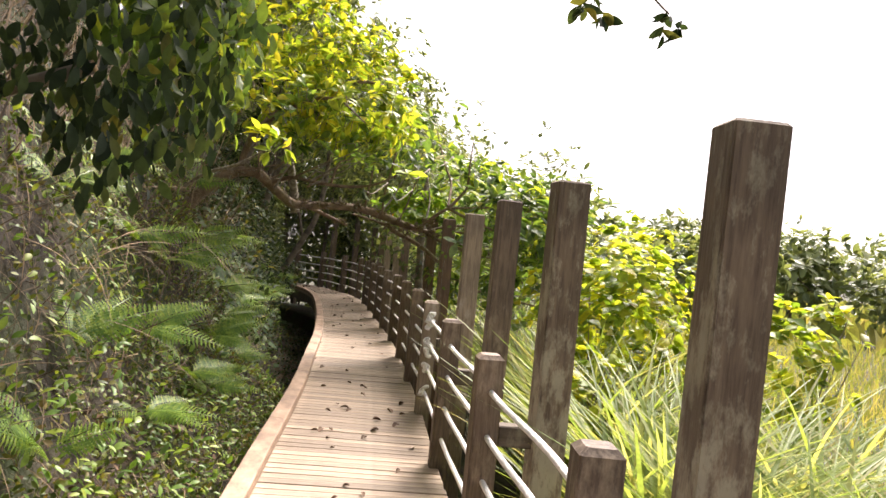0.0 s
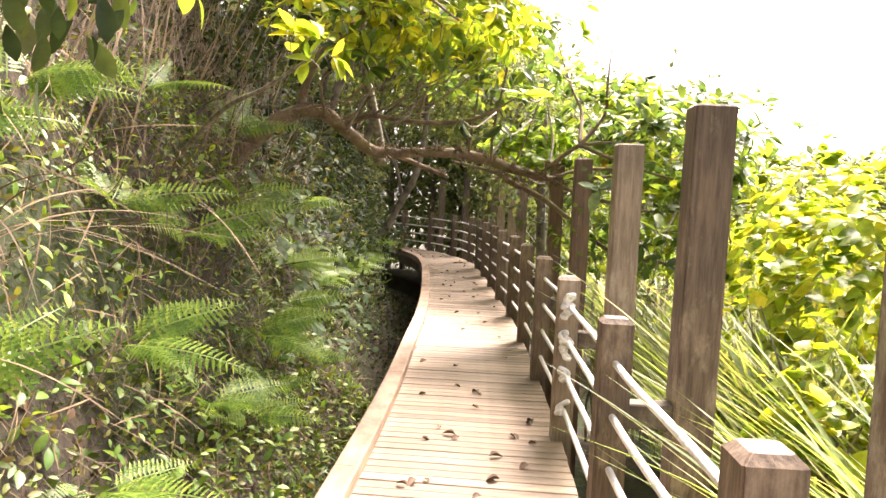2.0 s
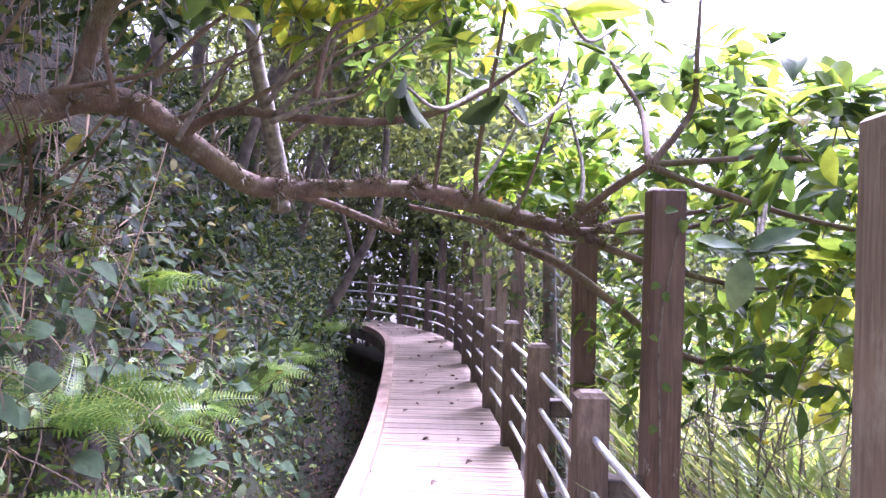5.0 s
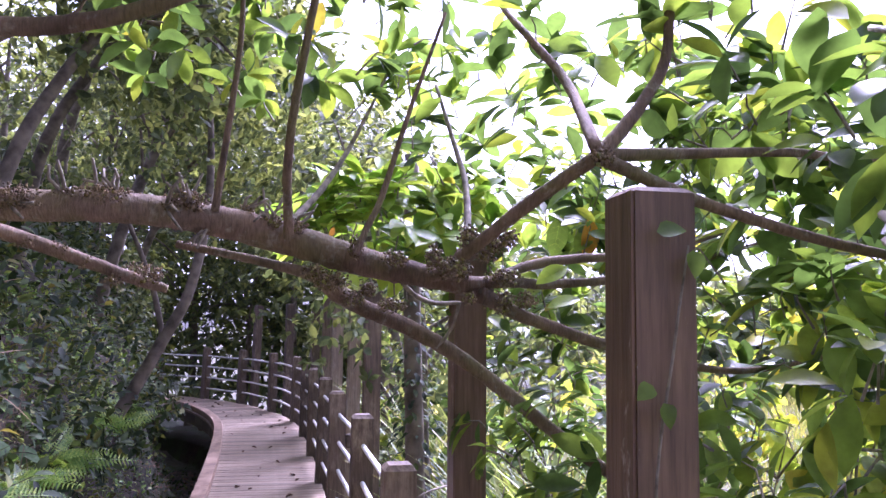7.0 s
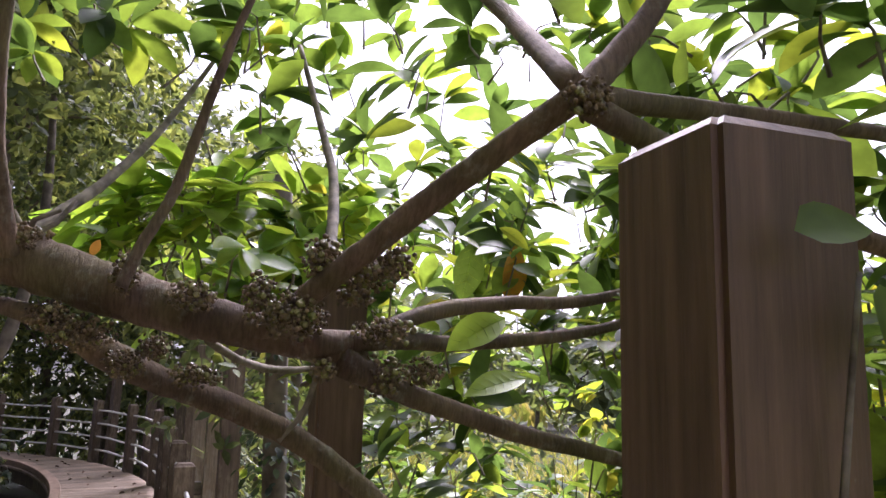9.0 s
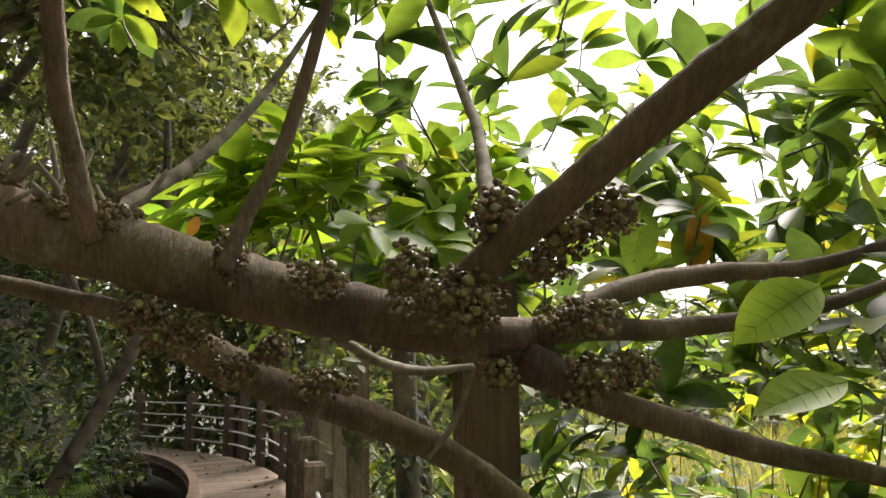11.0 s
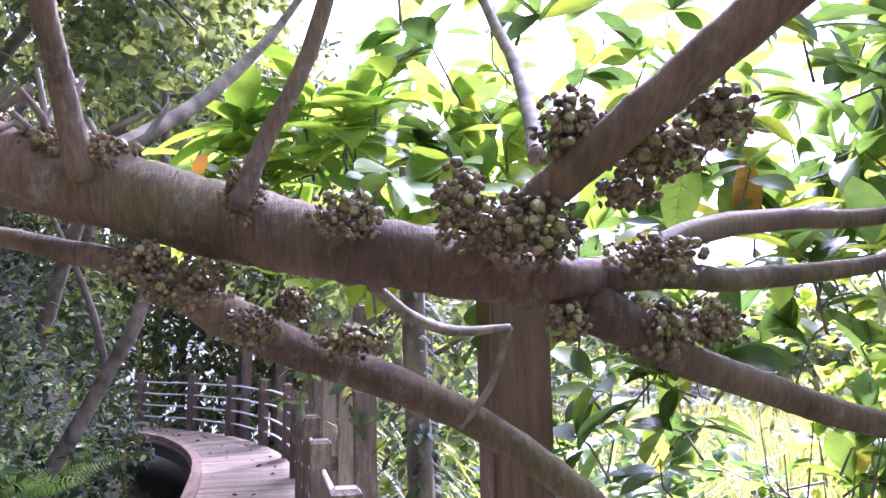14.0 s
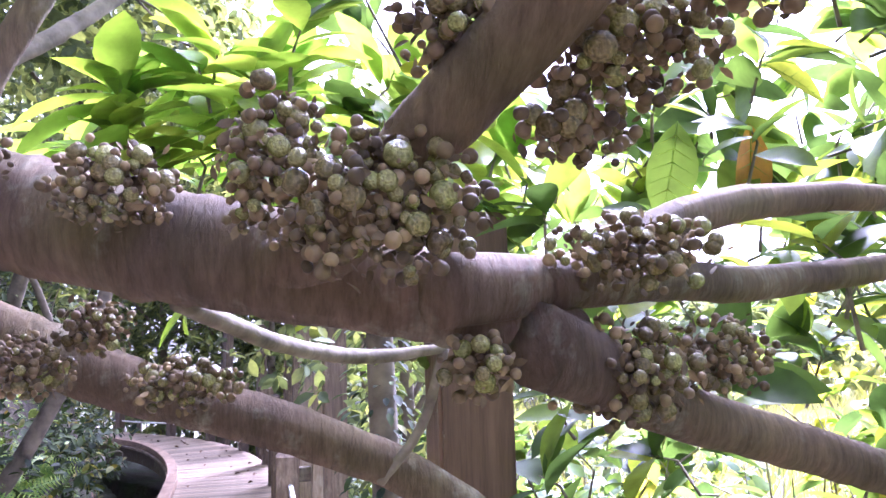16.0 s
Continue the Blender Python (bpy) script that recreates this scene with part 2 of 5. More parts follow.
def tube(path, sides=8, knobs=0.0, cap=True):
    """Rings round rows of x, y, z, radius."""
    path = np.asarray(path, dtype=float)
    c, r = path[:, :3], path[:, 3]
    t = np.gradient(c, axis=0)
    t /= np.linalg.norm(t, axis=1)[:, None] + 1e-9
    ref = np.array([0.31, 0.2, 0.93]) if abs(t[0, 2]) < 0.8 else np.array([0.9, 0.3, 0.1])
    u = np.cross(t, ref)
    u /= np.linalg.norm(u, axis=1)[:, None] + 1e-9
    v = np.cross(t, u)
    a = np.linspace(0, 2 * math.pi, sides, endpoint=False)
    n = len(c)
    rad = r[:, None] * (1 + knobs * rng.normal(0, 1, (n, sides)))
    verts = c[:, None] + rad[..., None] * (np.cos(a)[None, :, None] * u[:, None] + np.sin(a)[None, :, None] * v[:, None])
    i, j = np.meshgrid(np.arange(n - 1), np.arange(sides), indexing="ij")
    k = (j + 1) % sides
    faces = np.stack([i * sides + j, i * sides + k, (i + 1) * sides + k, (i + 1) * sides + j], -1).reshape(-1, 4)
    verts = verts.reshape(-1, 3)
    if cap:
        verts = np.vstack([verts, c[0], c[-1]])
        e0, e1 = len(verts) - 2, len(verts) - 1
        jj = np.arange(sides)
        kk = (jj + 1) % sides
        low = np.stack([np.full(sides, e0), kk, jj, jj], -1)
        high = np.stack([np.full(sides, e1), (n - 1) * sides + jj, (n - 1) * sides + kk, (n - 1) * sides + kk], -1)
        tri = np.vstack([low, high])
        return verts, faces, tri[:, :3]
    return verts, faces, np.zeros((0, 3), int)


def joined(pieces):
    """(verts, triangles) out of several tubes."""
    vs, fs, at = [], [], 0
    for v, q, t in pieces:
        vs.append(v)
        fs += [q[:, [0, 1, 2]] + at, q[:, [0, 2, 3]] + at, t + at]
        at += len(v)
    return np.vstack(vs), np.vstack(fs)


def stem(name, points, material, parent=None, label="", sides=8, per=6, knobs=0.0):
    v, f = joined([tube(spline(points, per), sides, knobs)])
    return put(name, mesh_from(name, v, f, material), parent, label)


def leaf_shape(width=0.42, fold=0.12, droop=0.25, widest=0.5, rows=4, wave=0.0):
    """One leaf along +y, one long, folded at its midrib, drooping at its tip."""
    s = np.linspace(0, 1, rows + 1)
    w = width / 2 * np.sin(math.pi * s ** (math.log(0.5) / math.log(widest))) ** 0.8
    z = -droop * s ** 2
    verts, tris = [(0, 0, 0)], []
    for k in range(1, rows):
        d = wave * (-1) ** k
        verts += [(-w[k], s[k], z[k] + fold * w[k] * 2 + d), (0, s[k], z[k]), (w[k], s[k], z[k] + fold * w[k] * 2 - d)]
    verts.append((0, 1, z[-1]))
    tris += [(0, 2, 1), (0, 3, 2)]
    for k in range(rows - 2):
        a = 1 + 3 * k
        tris += [(a, a + 1, a + 4), (a, a + 4, a + 3), (a + 1, a + 2, a + 5), (a + 1, a + 5, a + 4)]
    a, e = 1 + 3 * (rows - 2), len(verts) - 1
    tris += [(a, a + 1, e), (a + 1, a + 2, e)]
    return np.array(verts), np.array(tris)


def unit(a):
    return a / (np.linalg.norm(a, axis=-1, keepdims=True) + 1e-9)


def scatter(shape, at, ahead, up, size):
    """Copies of a shape at places, pointing ahead, with their upper side towards up. Returns (verts, tris)."""
    v, f = shape
    at, ahead, up = np.asarray(at), unit(np.asarray(ahead)), np.asarray(up)
    right = unit(np.cross(ahead, up))
    top = np.cross(right, ahead)
    n = len(at)
    size = np.broadcast_to(np.asarray(size, dtype=float), (n,))[:, None, None]
    out = at[:, None] + size * (v[None, :, :1] * right[:, None] + v[None, :, 1:2] * ahead[:, None] + v[None, :, 2:] * top[:, None])
    faces = f[None] + (np.arange(n) * len(v))[:, None, None]
    return out.reshape(-1, 3), faces.reshape(-1, 3)


def merge(parts):
    vs, fs, at = [], [], 0
    for v, f in parts:
        vs.append(v)
        fs.append(f + at)
        at += len(v)
    return np.vstack(vs), np.vstack(fs)


BROAD = leaf_shape(0.44, 0.14, 0.22, 0.55, 6)
OVAL = leaf_shape(0.46, 0.14, 0.2, 0.5, 4)
SMALL = leaf_shape(0.5, 0.12, 0.15, 0.5, 3)
LANCE = leaf_shape(0.24, 0.12, 0.35, 0.4, 4)
HEART = leaf_shape(0.85, 0.1, 0.3, 0.38, 5)


def rosettes(tips, ways, each, size, shape, spread=0.9, jitter=0.35):
    """Whorls of leaves at twig tips."""
    tips, ways = np.repeat(tips, each, 0), np.repeat(ways, each, 0)
    n = len(tips)
    out = rng.normal(0, 1, (n, 3))
    out = unit(out - (out * unit(ways)).sum(1, keepdims=True) * unit(ways))
    ahead = unit(ways) * rng.uniform(0.1, 0.9, (n, 1)) + out * spread + np.array([0, 0, -0.12])
    up = unit(ways) + np.array([0, 0, 0.9]) + rng.normal(0, jitter, (n, 3))
    at = tips - unit(ways) * rng.uniform(0, 0.05, (n, 1)) + rng.normal(0, 0.006, (n, 3))
    return scatter(shape, at, ahead, up, size * rng.uniform(0.6, 1.2, n))


def blob_points(n, centre, radii, hollow=0.35):
    d = unit(rng.normal(0, 1, (n, 3)))
    r = rng.uniform(hollow, 1, (n, 1)) ** 0.5
    lump = 1 + 0.25 * np.sin(d[:, :1] * 5 + centre[0]) * np.cos(d[:, 1:2] * 4 + centre[1])
    return np.asarray(centre) + d * r * lump * np.asarray(radii), d


# ---- the line of the boardwalk ----
RAIL = [(-0.25, -4.3), (0.0, -2.75), (0.22, -1.2), (0.42, 0.35), (0.72, 1.9), (0.76, 3.45), (0.79, 4.95), (0.85, 6.5), (0.88, 8.0), (0.90, 9.55),
        (0.89, 11.1), (0.84, 12.6), (0.78, 14.1), (0.73, 15.6), (0.65, 17.1), (0.52, 18.6), (0.14, 20.0), (-0.48, 21.3), (-1.23, 22.2),
        (-2.25, 23.1), (-3.4, 23.8), (-4.7, 24.3), (-6.1, 24.6)]
KERB = [(-1.45, -4.3), (-1.1, -2.0), (-0.8, 0.5), (-0.55, 3.0), (-0.44, 5.0), (-0.34, 7.0), (-0.30, 9.0), (-0.27, 11.0), (-0.33, 13.5), (-0.45, 16.0),
        (-0.62, 17.9), (-0.93, 19.3), (-1.38, 20.5), (-1.85, 21.25), (-2.6, 22.1), (-3.7, 22.8), (-4.9, 23.2), (-6.2, 23.5)]
rail_line, kerb_line = spline(RAIL, 24), spline(KERB, 24)


def along(line, step):
    """Places at even steps along a line."""
    d = np.concatenate([[0], np.cumsum(np.linalg.norm(np.diff(line, axis=0), axis=1))])
    s = np.arange(0, d[-1], step)
    return np.stack([np.interp(s, d, line[:, k]) for k in range(line.shape[1])], -1)


def near(line, x, y):
    """Distance to a line, positive on its left side."""
    p = np.stack([np.ravel(x), np.ravel(y)], -1)
    tang = np.gradient(line, axis=0)
    out = np.empty(len(p))
    for lo in range(0, len(p), 4000):
        q = p[lo:lo + 4000]
        d = q[:, None] - line[None]
        k = (d ** 2).sum(-1).argmin(1)
        dd, tt = d[np.arange(len(q)), k], unit(tang[k])
        side = tt[:, 0] * dd[:, 1] - tt[:, 1] * dd[:, 0]
        out[lo:lo + 4000] = np.where(side >= 0, 1, -1) * np.linalg.norm(dd, axis=1)
    return out.reshape(np.shape(x))


line_k, line_r = along(kerb_line, 0.15), along(rail_line, 0.15)


def wavy(x, y, k):
    return (np.sin(x * 1.7 * k + 1.3) * np.cos(y * 1.3 * k) + 0.5 * np.sin(x * 3.1 * k + y * 2.3 * k)) / 1.5


def ground_z(x, y):
    x, y = np.asarray(x, float), np.asarray(y, float)
    dl, dr = near(line_k, x, y), -near(line_r, x, y)
    hollow = np.clip((y - 7.6) / 1.6, 0, 1) * np.clip((22.5 - y) / 2, 0, 1)
    low = np.interp(dl, [0, 0.35, 0.7, 0.95, 1.15, 1.5, 2.2, 4, 8, 16, 60], [-0.35, -0.12, 0.22, 0.7, 1.35, 2.1, 3.0, 4.4, 6.5, 9.0, 11])
    deep = np.interp(dl, [0, 0.5, 0.75, 0.95, 1.15, 1.6, 2.2, 4, 8, 16, 60], [-1.0, -0.98, -0.6, 0.25, 1.0, 1.9, 2.8, 4.2, 6.3, 9.0, 11])
    fade = np.clip((y + 4) / 3, 0, 1) * np.clip((25.5 - y) / 4, 0.12, 1)
    left = low + (deep - low) * np.clip(hollow, 0, 1)
    left = np.where(left > 0, left * fade, left) + 0.12 * wavy(x, y, 2.2) * np.clip(dl, 0, 1)
    right = np.interp(dr, [0, 0.6, 2, 5, 15, 60, 400], [-0.75, -0.8, -0.95, -1.2, -2.0, -3.0, -4.0]) + 0.08 * wavy(x, y, 1.1) * np.clip(dr, 0, 1)
    return np.where(dl > 0, left, np.where(dr > 0, right, -0.7 - 0.3 * (dl > -0.3)))


def sheet(xs, ys):
    gx, gy = np.meshgrid(xs, ys, indexing="ij")
    v = np.stack([gx, gy, ground_z(gx, gy)], -1).reshape(-1, 3)
    n, m = gx.shape
    i, j = np.meshgrid(np.arange(n - 1), np.arange(m - 1), indexing="ij")
    f = np.stack([i * m + j, (i + 1) * m + j, (i + 1) * m + j + 1, i * m + j + 1], -1).reshape(-1, 4)
    return v, f


xs = np.concatenate([-np.geomspace(60, 4.2, 14), np.arange(-4, 3, 0.1), np.geomspace(3.05, 600, 40)])
ys = np.concatenate([[-200, -60, -25, -12, -8], np.arange(-6, 26, 0.16), np.geomspace(26.2, 700, 34)])
v, f = sheet(xs, ys)
tagged(put("ground", mesh_from("ground", v, f, M_SOIL)), "dark forest soil with moss on a steep bank", "ground", kind="structure")

# ---- boardwalk ----
deck = tagged(new("floor"), "weathered reddish-brown timber boardwalk", "boardwalk", kind="structure")
bm = bmesh.new()
bmesh.ops.create_cube(bm, size=1, matrix=Matrix.Diagonal((1.36, 0.090, 0.035, 1)))
bmesh.ops.bevel(bm, geom=bm.edges[:], offset=0.004, segments=1, affect="EDGES")
plank_mesh = bpy.data.meshes.new("plank")
bm.to_mesh(plank_mesh)
bm.free()
plank_mesh.materials.append(M_PLANK)
s_rail, s_kerb = along(rail_line, 0.02), along(kerb_line, 0.02)
PITCH = 0.097
centre = 0.5 * (s_rail[np.linspace(0, len(s_rail) - 1, 1500).astype(int)] + s_kerb[np.linspace(0, len(s_kerb) - 1, 1500).astype(int)])
centre_line = along(centre, PITCH)
for k, (p, q) in enumerate(zip(centre_line, centre_line[1:])):
    yaw = math.degrees(math.atan2(q[1] - p[1], q[0] - p[0])) - 90
    width = np.linalg.norm(s_rail - p, axis=1).min() + np.linalg.norm(s_kerb - p, axis=1).min()
    m = pose(p[0], p[1], -0.0175 + random.uniform(-0.002, 0.002), random.uniform(-0.3, 0.3), 0, yaw + random.uniform(-0.3, 0.3))
    put("plank", plank_mesh, deck, m=m @ Matrix.Diagonal((width / 1.36 * random.uniform(1.0, 1.012), 1, 1, 1)))


def swept(line, profile, z):
    """A bar of the given profile (across, up) along a line."""
    line = np.asarray(line)
    t = unit(np.gradient(line, axis=0))
    across = np.stack([t[:, 1], -t[:, 0]], -1)
    k = len(profile)
    v = np.array([[(*(p + across[i] * a), z + b) for a, b in profile] for i, p in enumerate(line)]).reshape(-1, 3)
    f = [(i * k + j, i * k + (j + 1) % k, (i + 1) * k + (j + 1) % k, (i + 1) * k + j) for i in range(len(line) - 1) for j in range(k)]
    n = len(line) - 1
    quads = np.array(f)
    if k == 8:
        ends = [(0, 1, 2, 3), (0, 3, 4, 7), (4, 5, 6, 7)]
        quads = np.vstack([quads, [[b for b in e[::-1]] for e in ends], [[n * k + b for b in e] for e in ends]])
    return v, quads


def bar(w, h, c=0.008):
    return [(-w + c, 0), (-w, c), (-w, h - c), (-w + c, h), (w - c, h), (w, h - c), (w, c), (w - c, 0)]


kerb = tagged(new("kerb"), "low pale timber kerb along the boardwalk's edge", "kerb", kind="structure")
per = int(2.0 / 0.1)
kl = along(kerb_line, 0.1)
for k in range(0, len(kl) - 2, per):
    piece = kl[k:k + per + 1].copy()
    if len(piece) < 3:
        continue
    piece[-1] -= unit(piece[-1] - piece[-2]) * 0.004
    t = unit(np.gradient(piece, axis=0))
    piece += np.stack([t[:, 1], -t[:, 0]], -1) * 0.065
    v, f = swept(piece, bar(0.062, 0.085), 0.003)
    put("kerb_beam", mesh_from("kerb_beam", v, f, M_KERB, False), kerb)
    v, f = swept(piece, bar(0.03, 0.20), -0.24)
    put("fascia_board", mesh_from("fascia_board", v, f, M_BEAM, False), kerb)
rl = along(rail_line, 0.1)
for k in range(0, len(rl) - 2, per):
    piece = rl[k:k + per + 1]
    if len(piece) > 2:
        t = unit(np.gradient(piece, axis=0))
        v, f = swept(piece + np.stack([-t[:, 1], t[:, 0]], -1) * 0.10, bar(0.03, 0.16), -0.20)
        put("edge_joist", mesh_from("edge_joist", v, f, M_BEAM, False), kerb)

# ---- railing ----


def timber(w, h, top=0.02, bevel=0.006):
    """A square post from z = 0 with a chamfered head."""
    b = bmesh.new()
    bmesh.ops.create_cube(b, size=1, matrix=Matrix.Translation((0, 0, h / 2)) @ Matrix.Diagonal((w, w, h, 1)))
    side = [e for e in b.edges if abs(e.verts[0].co.z - e.verts[1].co.z) > 0.1]
    bmesh.ops.bevel(b, geom=side, offset=bevel, segments=2, affect="EDGES")
    head = [e for e in b.edges if min(e.verts[0].co.z, e.verts[1].co.z) > h - 1e-4]
    bmesh.ops.bevel(b, geom=head, offset=top, segments=1, affect="EDGES")
    return b


def part(name, b, material, parent=None, label=""):
    me = bpy.data.meshes.new(name)
    b.to_mesh(me)
    b.free()
    me.materials.append(material)
    return put(name, me, parent, label)


HEIGHTS = [1.85, 1.85, 1.84, 1.86, 1.89, 1.85, 1.84, 1.80, 1.79, 1.83, 1.85, 1.8, 1.9, 1.82, 1.88, 1.8, 1.86, 1.84, 1.8, 1.85, 1.82, 1.8, 1.8]
rail_t = unit(np.gradient(np.array(RAIL), axis=0))
for k, ((x, y), t) in enumerate(zip(RAIL, rail_t)):
    yaw = math.degrees(math.atan2(t[1], t[0])) - 90
    lean = (random.uniform(-0.7, 0.7), random.uniform(-0.7, 0.7))
    pale = 6 < y < 7
    short = part("railing_post", timber(0.125, 1.62), M_PALEPOST if pale else M_POST)
    short.matrix_basis = pose(x, y, -0.62, *lean, yaw)
    tagged(short, "short square dark timber railing post with chamfered top", "post", "railing posts")
    if not 0.0 < y < 21.5 or 10.5 < y < 11.5:
        continue
    wide = 0.128 if y > 7.5 else 0.155
    off = 0.27 if y > 7.5 else 0.31
    tx, ty = x + t[1] * off, y - t[0] * off
    tall = part("tall_post", timber(wide, HEIGHTS[k] + 1.1, 0.009), M_PALEPOST if pale or 14 < y < 16 else M_REDPOST if 7 < y < 10 else M_LICHENPOST if y < 4 else M_POST)
    tall.matrix_basis = pose(tx, ty, -1.1, *lean, yaw + random.uniform(-2, 2))
    tagged(tall, "tall square weathered timber post beside the railing", "post", "tall posts")
    span = off - 0.0625 - wide / 2 + 0.008
    mid = 0.0585 + span / 2
    b = bmesh.new()
    bmesh.ops.create_cube(b, size=1, matrix=Matrix.Diagonal((span, 0.09, 0.10, 1)))
    bmesh.ops.bevel(b, geom=b.edges[:], offset=0.006, segments=1, affect="EDGES")
    tie = part("tie_beam", b, M_BEAM)
    tie.matrix_basis = pose(x + t[1] * mid, y - t[0] * mid, 0.62, 0, 0, yaw)
    tagged(tie, "short grey timber tie between two posts", "beam", "post ties")
rope_line = along(rail_line, 0.12)
for z in (0.20, 0.41, 0.62, 0.83):
    sag = 0.006 * np.sin(np.arange(len(rope_line)) * 0.48)
    v, f = joined([tube(np.column_stack([rope_line, z + sag, np.full(len(rope_line), 0.0145)]), 8)])
    ob = put("rope", mesh_from("rope", v, f, M_ROPE))
    tagged(ob, "white synthetic rope strung through the railing posts", "rope", "railing ropes")

# ---- the fig tree over the boardwalk ----
fig = thing("fig_tree", "leaning fig tree with clustered figs on its bare limbs", "tree", (-1.25, 7.6, 1.6))
fig_off = Matrix.Translation((1.25, -7.6, -1.6))


def fig_part(name, v, f, material, label=""):
    return put(name, mesh_from(name, v, f, material), fig, label, fig_off)


